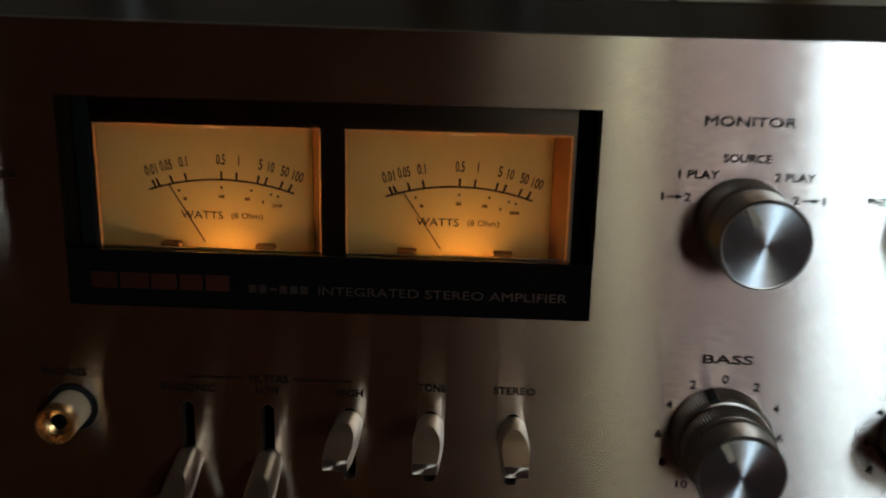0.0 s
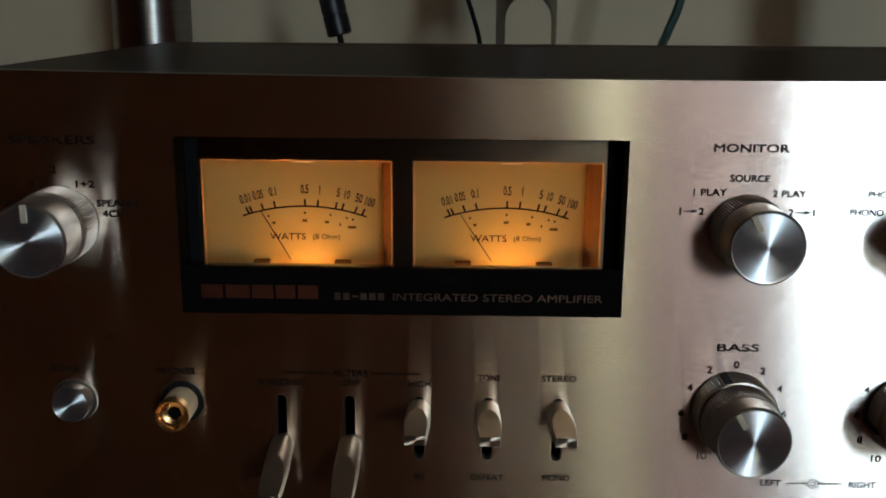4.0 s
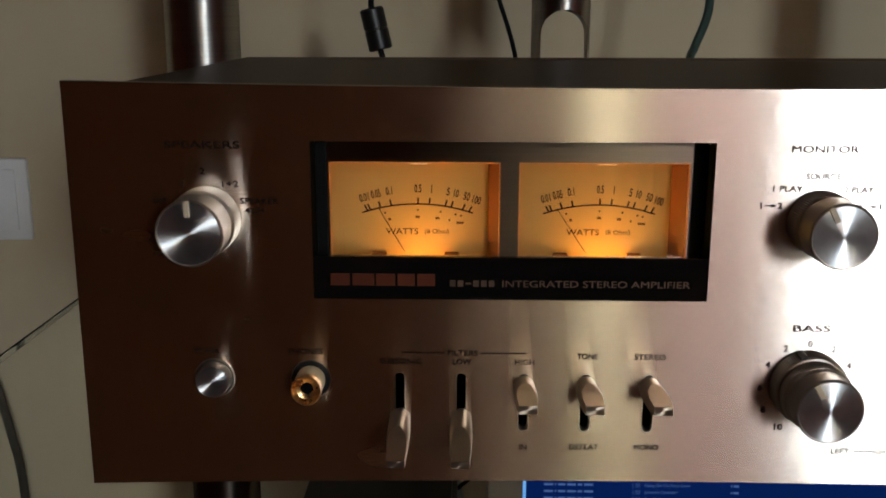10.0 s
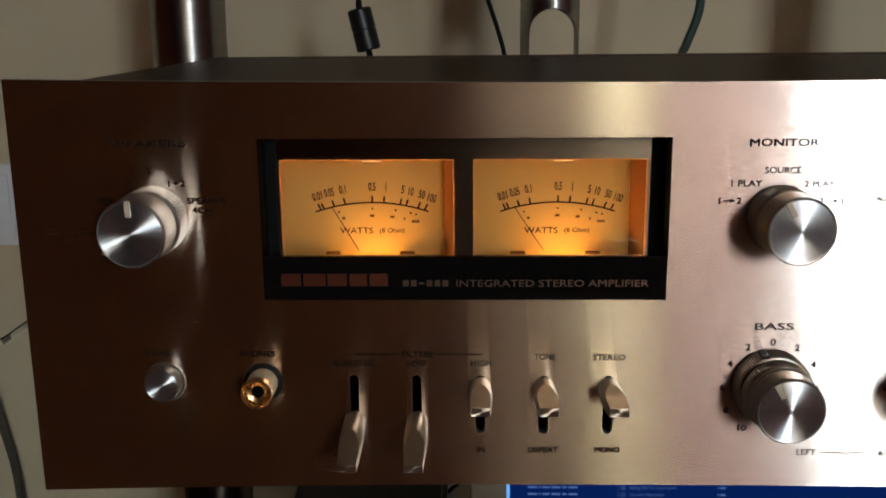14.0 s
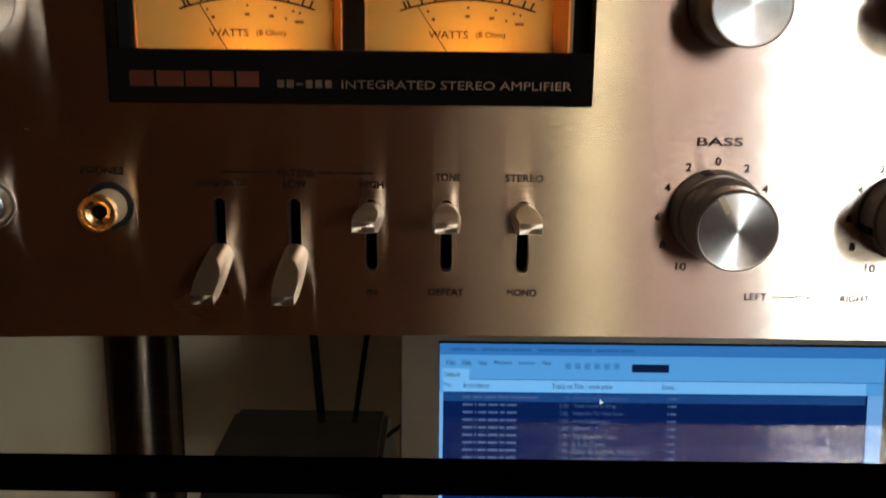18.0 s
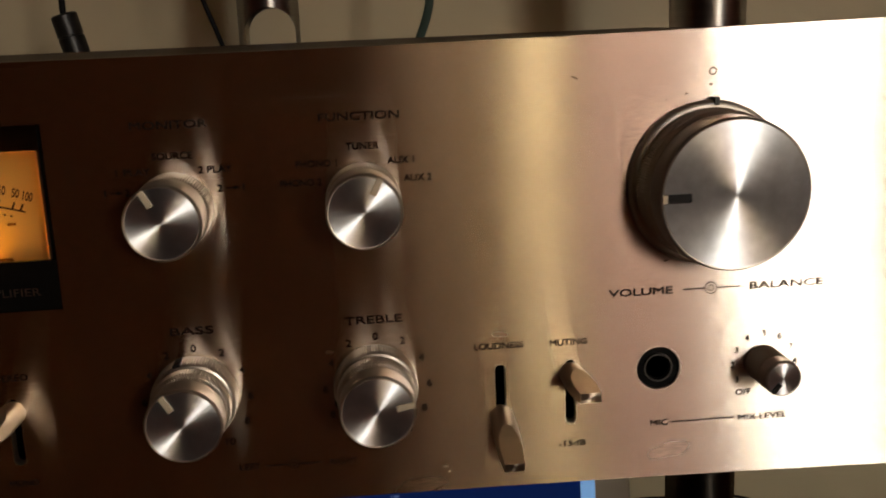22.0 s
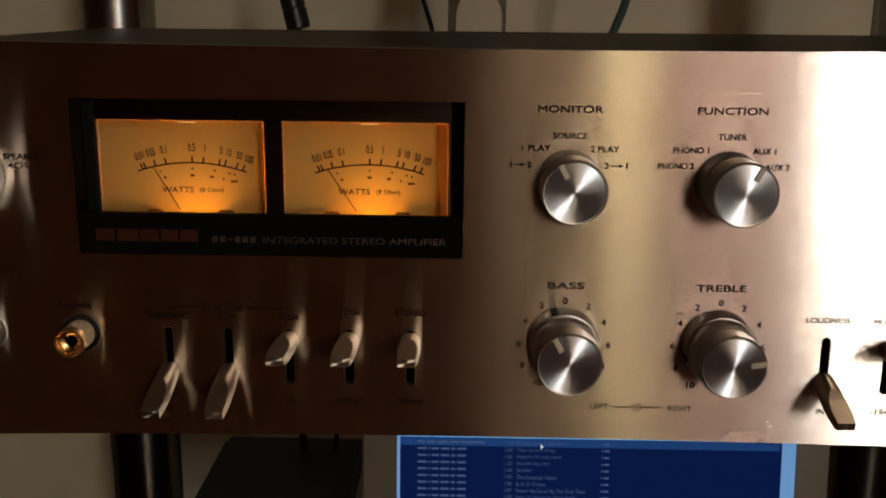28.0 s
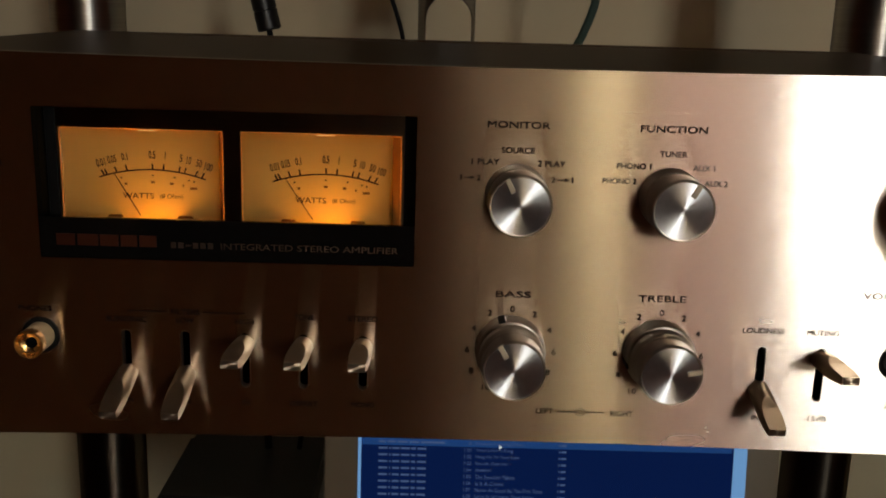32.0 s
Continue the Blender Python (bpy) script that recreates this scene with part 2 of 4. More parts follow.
def translucent(name, front, through_c, share):
    m = bpy.data.materials.new(name)
    m.use_nodes = True
    t = m.node_tree
    t.nodes.remove(t.nodes["Principled BSDF"])
    d, tr, mx = t.nodes.new("ShaderNodeBsdfDiffuse"), t.nodes.new("ShaderNodeBsdfTranslucent"), t.nodes.new("ShaderNodeMixShader")
    d.inputs[0].default_value, tr.inputs[0].default_value, mx.inputs[0].default_value = (*front, 1), (*through_c, 1), share
    t.links.new(d.outputs[0], mx.inputs[1])
    t.links.new(tr.outputs[0], mx.inputs[2])
    t.links.new(mx.outputs[0], t.nodes["Material Output"].inputs["Surface"])
    return m


M_PLATE = translucent("meter scale plate", (0.64, 0.355, 0.092), (0.93, 0.61, 0.245), 0.6)
M_RIM = translucent("amber meter rim", (0.60, 0.30, 0.12), (0.95, 0.60, 0.32), 0.7)
# translucent colours of the unseen strips that shape the panel's reflection
M_PINK_STRIP = translucent("pink reflection strip", (0.25, 0.17, 0.14), (0.35, 0.242, 0.206), 0.6)
M_GOLD_STRIP = translucent("golden reflection strip", (0.28, 0.23, 0.13), (0.74, 0.615, 0.385), 0.7)
M_BROWN_STRIP = translucent("brown reflection strip", (0.10, 0.06, 0.035), (0.105, 0.076, 0.050), 0.7)


# ---- mesh helpers ----
def add_box(bm, x0, x1, y0, y1, z0, z1, bevel=0.0, segments=2):
    r = bmesh.ops.create_cube(bm, size=1)
    for v in r["verts"]:
        v.co = Vector(((x0 + x1) / 2 + v.co.x * (x1 - x0), (y0 + y1) / 2 + v.co.y * (y1 - y0), (z0 + z1) / 2 + v.co.z * (z1 - z0)))
    if bevel:
        edges = list({e for v in r["verts"] for e in v.link_edges})
        bmesh.ops.bevel(bm, geom=edges, offset=bevel, segments=segments, affect="EDGES", profile=0.5)


def box(*a, **k):
    bm = bmesh.new()
    add_box(bm, *a, **k)
    return bm


def lathe(profile, segments=64, cx=0.0, cz=0.0, teeth=None):
    """A body turned about the y axis through (cx, cz); profile: (radius, y) pairs. teeth: (first, last, count, depth) cuts fine ribs."""
    bm = bmesh.new()
    rings = []
    for k, (r, y) in enumerate(profile):
        ring = []
        for n in range(segments):
            a = 2 * math.pi * n / segments
            rr = r
            if teeth and teeth[0] <= k <= teeth[1] and n % 2:
                rr = r - teeth[2]
            ring.append(bm.verts.new((cx + rr * math.sin(a), y, cz + rr * math.cos(a))))
        rings.append(ring)
    for a, b in zip(rings, rings[1:]):
        for n in range(segments):
            bm.faces.new((a[n], a[(n + 1) % segments], b[(n + 1) % segments], b[n]))
    for ring in (rings[0], rings[-1]):
        if profile[0 if ring is rings[0] else -1][0] > 1e-6:
            bm.faces.new(ring)
    bmesh.ops.recalc_face_normals(bm, faces=bm.faces)
    return bm


def tube_path(points, radius, segments=10):
    """A round cable along smooth points."""
    pts = [Vector(p) for p in points]
    fine = []
    for n in range(len(pts) - 1):
        p0, p1, p2, p3 = pts[max(n - 1, 0)], pts[n], pts[n + 1], pts[min(n + 2, len(pts) - 1)]
        for s in range(8):
            u = s / 8
            fine.append(0.5 * ((2 * p1) + (p2 - p0) * u + (2 * p0 - 5 * p1 + 4 * p2 - p3) * u * u + (3 * p1 - p0 - 3 * p2 + p3) * u ** 3))
    fine.append(pts[-1])
    bm = bmesh.new()
    rings = []
    for n, p in enumerate(fine):
        d = (fine[min(n + 1, len(fine) - 1)] - fine[max(n - 1, 0)]).normalized()
        side = d.cross(Vector((0.3, 1, 0.2))).normalized()
        up = d.cross(side)
        rings.append([bm.verts.new(p + radius * (math.cos(2 * math.pi * k / segments) * side + math.sin(2 * math.pi * k / segments) * up)) for k in range(segments)])
    for a, b in zip(rings, rings[1:]):
        for k in range(segments):
            bm.faces.new((a[k], a[(k + 1) % segments], b[(k + 1) % segments], b[k]))
    bm.faces.new(rings[0])
    bm.faces.new(rings[-1])
    bmesh.ops.recalc_face_normals(bm, faces=bm.faces)
    return bm


def part(name, bm, material, parent=None, label="", smooth=False):
    me = bpy.data.meshes.new(name)
    bm.to_mesh(me)
    bm.free()
    me.materials.append(material)
    if smooth:
        me.shade_smooth()
        me.set_sharp_from_angle(angle=radians(32))
    ob = new(name, me)
    ob.parent = parent
    if label:
        ob["label"] = label
    return ob


def thing(name, at, label, category, group="", kind=""):
    ob = new(name)
    ob.location = at
    ob.empty_display_size = 0.02
    return tagged(ob, label, category, group, kind)


def letters(text, x0, x1, z0, z1, y, material, parent, name="lettering", label="", lean=0.0, bold=0.0, stroke=0.0):
    """Raised print facing -y that fills x0..x1 and z0..z1; stroke widens its lines by overprinting, in metres."""
    curve = bpy.data.curves.new("text", "FONT")
    curve.body = text
    curve.resolution_u, curve.offset = 3, bold
    tmp = bpy.data.objects.new("text", curve)
    scene.collection.objects.link(tmp)
    bpy.context.view_layer.update()
    me = bpy.data.meshes.new_from_object(tmp.evaluated_get(bpy.context.evaluated_depsgraph_get()))
    bpy.data.objects.remove(tmp)
    bpy.data.curves.remove(curve)
    xs, ys = [v.co.x for v in me.vertices], [v.co.y for v in me.vertices]
    ax, bx, ay, by = min(xs), max(xs), min(ys), max(ys)
    zc = (z0 + z1) / 2
    for v in me.vertices:
        u, w = (v.co.x - ax) / (bx - ax), (v.co.y - ay) / (by - ay)
        xx, zz = x0 + u * (x1 - x0), z0 + w * (z1 - z0)
        v.co = ((x0 + x1) / 2 + (xx - (x0 + x1) / 2) * math.cos(lean) - (zz - zc) * math.sin(lean), y, zc + (xx - (x0 + x1) / 2) * math.sin(lean) + (zz - zc) * math.cos(lean))
    if stroke:
        verts, faces = [], []
        for n, (dx, dz) in enumerate(((-1, -1), (1, -1), (1, 1), (-1, 1))):
            k = len(verts)
            verts += [(v.co.x + dx * stroke / 2, v.co.y - n * 0.000004, v.co.z + dz * stroke / 2) for v in me.vertices]
            faces += [[k + i for i in f.vertices] for f in me.polygons]
            if n:
                j = k - len(me.vertices)
                faces += [[j + e.vertices[0], j + e.vertices[1], k + e.vertices[1], k + e.vertices[0]] for e in me.edges]
        me = bpy.data.meshes.new(name)
        me.from_pydata(verts, [], faces)
    me.name = name
    me.materials.clear()
    me.materials.append(material)
    ob = new(name, me)
    ob.parent = parent
    if label:
        ob["label"] = label
    return ob


def cut(bm, cutter):
    """The bmesh less the cutter, as a new bmesh."""
    made = []
    for b in (bm, cutter):
        me = bpy.data.meshes.new("cut")
        b.to_mesh(me)
        b.free()
        made.append(new("cut", me))
    mod = made[0].modifiers.new("cut", "BOOLEAN")
    mod.operation, mod.object, mod.solver = "DIFFERENCE", made[1], "EXACT"
    bpy.context.view_layer.update()
    me = bpy.data.meshes.new_from_object(made[0].evaluated_get(bpy.context.evaluated_depsgraph_get()))
    out = bmesh.new()
    out.from_mesh(me)
    for o in made:
        bpy.data.objects.remove(o)
    return out


# ---- the room ----
BACK = 0.90           # the wall behind the rack
floor = part("floor", box(-2.4, 3.6, REAR - 0.15, BACK + 0.15, -0.1, 0.0), M_FLOOR)
tagged(floor, "brown carpeted floor of the room", "floor", kind="structure")
ceiling = part("ceiling", box(-2.4, 3.6, REAR - 0.15, BACK + 0.15, 2.5, 2.6), M_CEIL)
tagged(ceiling, "brown timber ceiling", "ceiling", kind="structure")
tagged(part("wall_north", box(-2.4, 3.6, BACK, BACK + 0.15, 0, 2.5), M_WALL), "off-white painted wall behind the shelf", "wall", kind="structure")
tagged(part("wall_west", box(-2.4, -2.25, REAR, BACK, 0, 2.5), M_ROOM), "dark terracotta painted wall of the room", "wall", kind="structure")
tagged(part("wall_east", box(3.45, 3.6, REAR, BACK, 0, 2.5), M_ROOM), "dark terracotta painted wall of the room", "wall", kind="structure")
bm = bmesh.new()
add_box(bm, -2.4, WIN_L, REAR - 0.2, REAR, 0, 2.5)
add_box(bm, WIN_R, 3.6, REAR - 0.2, REAR, 0, 2.5)
add_box(bm, WIN_L, DOOR_L, REAR - 0.2, REAR, 0, WIN_B)
add_box(bm, DOOR_L, WIN_R, REAR - 0.2, REAR, 0, DOOR_B)
add_box(bm, WIN_L, WIN_R, REAR - 0.2, REAR, WIN_T, 2.5)
tagged(part("wall_south", bm, M_ROOM), "dark terracotta wall with a wide window", "wall", kind="structure")
window = thing("window_1", ((WIN_L + WIN_R) / 2, REAR - 0.12, WIN_B), "wide window letting in daylight", "window", kind="structure")
ww, wh = (WIN_R - WIN_L) / 2, WIN_T - WIN_B
for x0, x1, z0, z1 in ((-ww, DOOR_L - WIN_L - ww, 0, 0.05), (-ww, ww, wh - 0.05, wh), (-ww, -ww + 0.05, 0.05, wh - 0.05), (ww - 0.05, ww, 0.05, wh - 0.05)):
    part("window_frame", box(x0, x1, -0.03, 0.03, z0, z1, bevel=0.004), M_WHITE, window)

door = thing("door_1", ((DOOR_L + WIN_R) / 2, REAR - 0.12, DOOR_B), "unseen glazed door, assumed for the low light on the knob faces", "door", kind="structure")
dw = (WIN_R - DOOR_L) / 2
for x0, x1, z0, z1 in ((-dw, dw, 0, 0.06), (-dw, -dw + 0.04, 0.06, WIN_B - DOOR_B), (dw - 0.04, dw, 0.06, WIN_B - DOOR_B)):
    part("door_frame", box(x0, x1, -0.03, 0.03, z0, z1, bevel=0.004), M_WHITE, door)

# unseen block added to keep the left of the panel's reflection dark
wardrobe = thing("wardrobe", (-1.07, REAR + 0.03, 0), "unseen tall dark block added for the panel's dark reflection", "wardrobe")
part("body", box(-1.15, 1.15, 0.0, 0.55, 0.0, 2.2, bevel=0.006), M_DARK_BLOCK, wardrobe)
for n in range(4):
    part("door", box(-1.13 + n * 0.567, -1.13 + n * 0.567 + 0.557, 0.552, 0.572, 0.08, 2.16, bevel=0.004), M_DARK_BLOCK, wardrobe)


def curtain(name, x0, x1, z0, z1, y, folds, depth, material, label):
    bm = bmesh.new()
    cols = folds * 10
    low, high = [], []
    for n in range(cols + 1):
        u = n / cols
        x = x0 + (x1 - x0) * u
        w = depth * math.sin(u * folds * 2 * math.pi) + 0.3 * depth * math.sin(u * folds * 5.1 + 1)
        low.append(bm.verts.new((x, y + 1.3 * w, z0)))
        high.append(bm.verts.new((x, y + 0.7 * w, z1)))
    for n in range(cols):
        bm.faces.new((low[n], low[n + 1], high[n + 1], high[n]))
    ob = part(name, bm, material, smooth=True)
    tagged(ob, label, "curtain")


# unseen strips added so that the panel reflects brown, gold and pink bands
curtain("brown_strip", WIN_L - 0.02, 0.60, 0.1, 2.48, REAR + 0.08, 3, 0.018, M_BROWN_STRIP, "unseen brown strip added for the dim part of the panel's reflection")
curtain("brown_strip", 0.79, 0.87, 0.1, 2.48, REAR + 0.075, 1, 0.015, M_BROWN_STRIP, "unseen narrow brown strip added for the dim gap in the panel's reflection")
curtain("gold_strip", 0.56, 0.83, 0.1, 2.48, REAR + 0.07, 3, 0.018, M_GOLD_STRIP, "unseen golden strip added for the gold band in the panel's reflection")
curtain("pink_strip", 0.82, STRIP_R, 0.1, 2.48, REAR + 0.06, 7, 0.012, M_PINK_STRIP, "unseen pink strip added for the pink band in the panel's reflection")

# wall socket with a black plug in it, and the plug's cable
SOCKET_X, SOCKET_Z = -0.683, BASE - 0.073
socket = thing("wall_socket", (SOCKET_X, BACK, SOCKET_Z), "white plastic wall socket in a raised square frame", "socket")
plate = part("frame", box(-0.052, 0.052, -0.010, 0.0, -0.051, 0.051, bevel=0.004), M_WHITE, socket, smooth=True)
part("insert", cut(box(-0.038, 0.038, -0.014, -0.0098, -0.038, 0.038, bevel=0.002), lathe([(0.0, -0.03), (0.0225, -0.03), (0.0225, 0.02), (0.0, 0.02)], 40, -0.008, 0.0)), M_WHITE, plate, smooth=True)
plug = thing("power_plug", (SOCKET_X - 0.008, BACK - 0.011, SOCKET_Z), "round black mains plug pushed into the wall socket", "plug")
part("body", lathe([(0.0, 0.0), (0.0205, 0.0), (0.0212, -0.004), (0.0205, -0.022), (0.0180, -0.028), (0.0, -0.029)], 40), M_RUBBER, plug, smooth=True)
part("sleeve", tube_path([(0, -0.016, -0.016), (-0.001, -0.016, -0.034), (-0.002, -0.015, -0.052)], 0.0068), M_RUBBER, plug, smooth=True)

# ---- glass shelf on steel tubes ----
GLASS_T, GLASS_B, EDGE_Y = -0.009, -0.0165, -0.0505
GLASS_L, GLASS_R, GLASS_BACK = -0.315, 0.327, 0.70
DESK = BASE - 0.345          # the lower pane, on which the laptop stands
rack = thing("glass_rack", (0, 0, 0), "rack of clear glass shelves carried by brushed steel tubes", "rack")
LOWER_R = 0.20
for z0, z1, right, back in ((BASE + GLASS_B, BASE + GLASS_T, GLASS_R, GLASS_BACK), (DESK - 0.0075, DESK, LOWER_R, 0.54)):
    pane = part("glass_pane", box(GLASS_L, right, EDGE_Y + 0.002, back, z0, z1), M_GLASS, rack)
    pane.visible_shadow = False
    part("front_edge", box(GLASS_L, right, EDGE_Y, EDGE_Y + 0.0015, z0 - 0.0005, z1 + 0.0002), M_EDGE, rack, "dark polished front edge")
    for x0, x1 in ((GLASS_L - 0.0014, GLASS_L - 0.0002), (right + 0.0002, right + 0.0014)):
        part("side_edge", box(x0, x1, EDGE_Y, back, z0, z1), M_EDGE, rack, "dark polished side edge")


def round_tube(x, y, z0, z1, r, segments=72):
    bm = bmesh.new()
    bmesh.ops.create_cone(bm, cap_ends=True, segments=segments, radius1=r, radius2=r, depth=z1 - z0)
    bmesh.ops.translate(bm, verts=bm.verts, vec=(x, y, (z0 + z1) / 2))
    return bm


for x, y in ((-0.329, 0.60), (0.372, 0.60)):
    part("tube", round_tube(x, y, BASE + GLASS_T, BASE + 0.75, 0.0325), M_STEEL, rack, smooth=True)
    part("tube", round_tube(x, y, 0.0, BASE + GLASS_B, 0.0325), M_SHADED_STEEL, rack, "lower steel tube, shade put into its colour", smooth=True)
    part("bracket", box(x - 0.012, x + 0.012, 0.50, y - 0.030, DESK - 0.0155, DESK - 0.0078, bevel=0.001), M_SHADED_STEEL, rack, "flat steel arm under the lower pane")
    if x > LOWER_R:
        part("bracket", box(LOWER_R - 0.05, x - 0.0125, 0.50, 0.52, DESK - 0.0155, DESK - 0.0078, bevel=0.001), M_SHADED_STEEL, rack, "flat steel arm under the lower pane")
    part("collar", round_tube(x, y, BASE + GLASS_T, BASE + GLASS_T + 0.008, 0.040), M_STEEL, rack, smooth=True)

# short upright steel tube with an arched opening, behind the amplifier
post = thing("steel_post", (-0.0085, 0.65, BASE + GLASS_T), "brushed steel upright tube with an arched cut-out at its foot", "tube")
bm = bmesh.new()
outer = round_tube(0, 0, 0, 0.5, 0.027)
inner = round_tube(0, 0, -0.01, 0.51, 0.0255)
bm = cut(outer, inner)
arch = bmesh.new()
add_box(arch, -0.0215, 0.0215, -0.06, 0.06, -0.01, 0.141)
bmesh.ops.translate(arch, verts=arch.verts, vec=(0.002, 0, 0))
bm = cut(bm, arch)
arch = bmesh.new()
bmesh.ops.create_cone(arch, cap_ends=True, segments=48, radius1=0.0215, radius2=0.0215, depth=0.12)
bmesh.ops.rotate(arch, verts=arch.verts, matrix=Matrix.Rotation(radians(90), 3, "X"))
bmesh.ops.translate(arch, verts=arch.verts, vec=(0.002, 0, 0.141))
bm = cut(bm, arch)
part("tube", bm, M_STEEL, post, smooth=True)


# ---- cables ----
def cable(name, points, radius, material, label):
    ob = part(name, tube_path(points, radius), material, smooth=True)
    return tagged(ob, label, "cable", "loose cables round the shelf")


Z = BASE
cable("power_cable", [(-0.181, 0.66, Z + 0.40), (-0.183, 0.655, Z + 0.25), (-0.184, 0.65, Z + 0.168), (-0.183, 0.65, Z + 0.152), (-0.176, 0.65, Z + 0.118), (-0.167, 0.63, Z + 0.08), (-0.16, 0.53, Z + 0.0), (-0.155, 0.45, Z - 0.0062)], 0.0028, M_RUBBER, "thin black cable hanging behind the amplifier")
fer = thing("ferrite_core", (-0.1797, 0.65, Z + 0.136), "black ferrite cylinder clipped round a cable", "ferrite core")
bm = lathe([(0.0, 0.0), (0.0095, 0.0), (0.0112, 0.0015), (0.0112, 0.0185), (0.0104, 0.0190), (0.0104, 0.0200), (0.0112, 0.0205), (0.0112, 0.0375), (0.0095, 0.039), (0.0, 0.039)], 32)
bmesh.ops.rotate(bm, verts=bm.verts, matrix=Matrix.Rotation(radians(90), 3, "X"))
bmesh.ops.translate(bm, verts=bm.verts, vec=(0, 0, -0.0195))
bmesh.ops.rotate(bm, verts=bm.verts, matrix=Matrix.Rotation(radians(-13), 3, "Y"))
part("casing", bm, M_BLACK, fer, smooth=True)
cable("signal_cable", [(-0.085, 0.67, Z + 0.35), (-0.074, 0.665, Z + 0.20), (-0.0667, 0.66, Z + 0.167), (-0.0563, 0.66, Z + 0.136), (-0.0491, 0.66, Z + 0.109), (-0.04, 0.62, Z + 0.05), (-0.035, 0.50, Z - 0.0068)], 0.0022, M_RUBBER, "thin black cable running down behind the amplifier")
cable("green_cable", [(0.128, 0.71, Z + 0.36), (0.139, 0.70, Z + 0.22), (0.139, 0.70, Z + 0.164), (0.136, 0.70, Z + 0.143), (0.127, 0.70, Z + 0.1185), (0.118, 0.68, Z + 0.10), (0.10, 0.60, Z + 0.03), (0.09, 0.5, Z - 0.0048)], 0.0042, M_GREEN, "thick dark green cable curving down behind the amplifier")

cable("plug_cable", [(SOCKET_X - 0.010, BACK - 0.026, SOCKET_Z - 0.050), (SOCKET_X - 0.014, BACK - 0.028, SOCKET_Z - 0.12), (SOCKET_X - 0.012, BACK - 0.030, SOCKET_Z - 0.19), (SOCKET_X + 0.010, BACK - 0.035, SOCKET_Z - 0.29), (SOCKET_X + 0.024, BACK - 0.040, SOCKET_Z - 0.40), (SOCKET_X + 0.03, BACK - 0.06, SOCKET_Z - 0.75), (SOCKET_X + 0.05, BACK - 0.10, 0.0055)], 0.0055, M_RUBBER, "thick black mains cable hanging from the wall plug")

# ---- things on the lower pane ----
LZ = BASE - 0.0962      # height of the screen's upper edge
lap = thing("laptop", (0.0652, 0.272, DESK), "small open laptop showing a music list on its screen", "laptop")
top = LZ - DESK
base_z = 0.030
TILT = radians(7)


def lean_back(bm):
    bmesh.ops.rotate(bm, cent=(0, 0, top), verts=bm.verts, matrix=Matrix.Rotation(-TILT, 3, "X"))
    return bm


SW, SH = 0.2465, 0.184
bm = box(-SW / 2 - 0.022, SW / 2 + 0.022, 0.0, 0.008, top - SH - 0.034, top + 0.009, bevel=0.003)
lid = part("lid", lean_back(bm), M_LAPTOP, lap, smooth=True)
part("keyboard_base", box(-SW / 2 - 0.022, SW / 2 + 0.022, -0.165, 0.03, 0.002, base_z, bevel=0.003), M_LAPTOP, lap, smooth=True)
for n in range(4):
    for k in range(11):
        part("key", box(-0.118 + k * 0.0216, -0.118 + k * 0.0216 + 0.018, -0.09 + n * 0.0216, -0.09 + n * 0.0216 + 0.018, base_z, base_z + 0.002), M_BLACK, lap)


def screen_patch(name, x0, x1, d0, d1, colour, strength, lift, parent=None):
    """x from the screen's left edge, d down from its top."""
    bm = box(-SW / 2 + x0, -SW / 2 + x1, -0.0003 - lift, -lift, top - d1, top - d0)
    return part(name, lean_back(bm), glow(name, colour, strength), parent or lid)


NAVY, PALE = (0.007, 0.028, 0.17), (0.12, 0.36, 0.78)
screen = screen_patch("screen", 0, SW, 0, SH, NAVY, 0.40, 0.0001)
screen["label"] = "lit display with a dark blue track list"
MG = glow("screen writing", (0.12, 0.19, 0.45), 0.5)
MGD = glow("screen dark writing", (0.02, 0.06, 0.16), 0.3)
screen_patch("title_bar", 0, SW, 0, 0.0062, (0.055, 0.22, 0.62), 0.75, 0.0006)
screen_patch("toolbar", 0, SW, 0.0062, 0.0270, PALE, 0.85, 0.0006)
screen_patch("column_header", 0.002, SW - 0.010, 0.0200, 0.0265, (0.20, 0.46, 0.85), 0.95, 0.0010)
screen_patch("header_line", 0.0165, SW, 0.0196, 0.0199, (0.03, 0.10, 0.30), 0.7, 0.0011)
screen_patch("tab", 0.0015, 0.0165, 0.0140, 0.0198, (0.20, 0.46, 0.85), 0.95, 0.0009)
for x0, x1 in ((0.0065, 0.0125), (0.0133, 0.0195), (0.0230, 0.0330), (0.0338, 0.0385), (0.0393, 0.0505), (0.0540, 0.0640), (0.0648, 0.0840), (0.0860, 0.0990), (0.1000, 0.1080)):
    screen_patch("title_writing", x0, x1, 0.0024, 0.0039, (0.035, 0.15, 0.43), 0.75, 0.0009)
screen_patch("screen_edge", -0.0006, SW + 0.0006, -0.0012, 0.0, (0.002, 0.004, 0.012), 0.2, 0.0004)
for k in range(6):
    screen_patch("tool_button", 0.0695 + 0.0054 * k, 0.0727 + 0.0054 * k, 0.0102, 0.0136, (0.075, 0.26, 0.60), 0.8, 0.0009)
screen_patch("level_meter", 0.1065, 0.127, 0.0105, 0.0150, (0.01, 0.02, 0.08), 0.4, 0.0012)
screen_patch("selected_row", 0.002, SW - 0.010, 0.0275, 0.0321, (0.018, 0.07, 0.26), 0.75, 0.0010)
screen_patch("scroll_bar", SW - 0.0085, SW, 0.0270, SH, (0.22, 0.45, 0.88), 0.8, 0.0010)
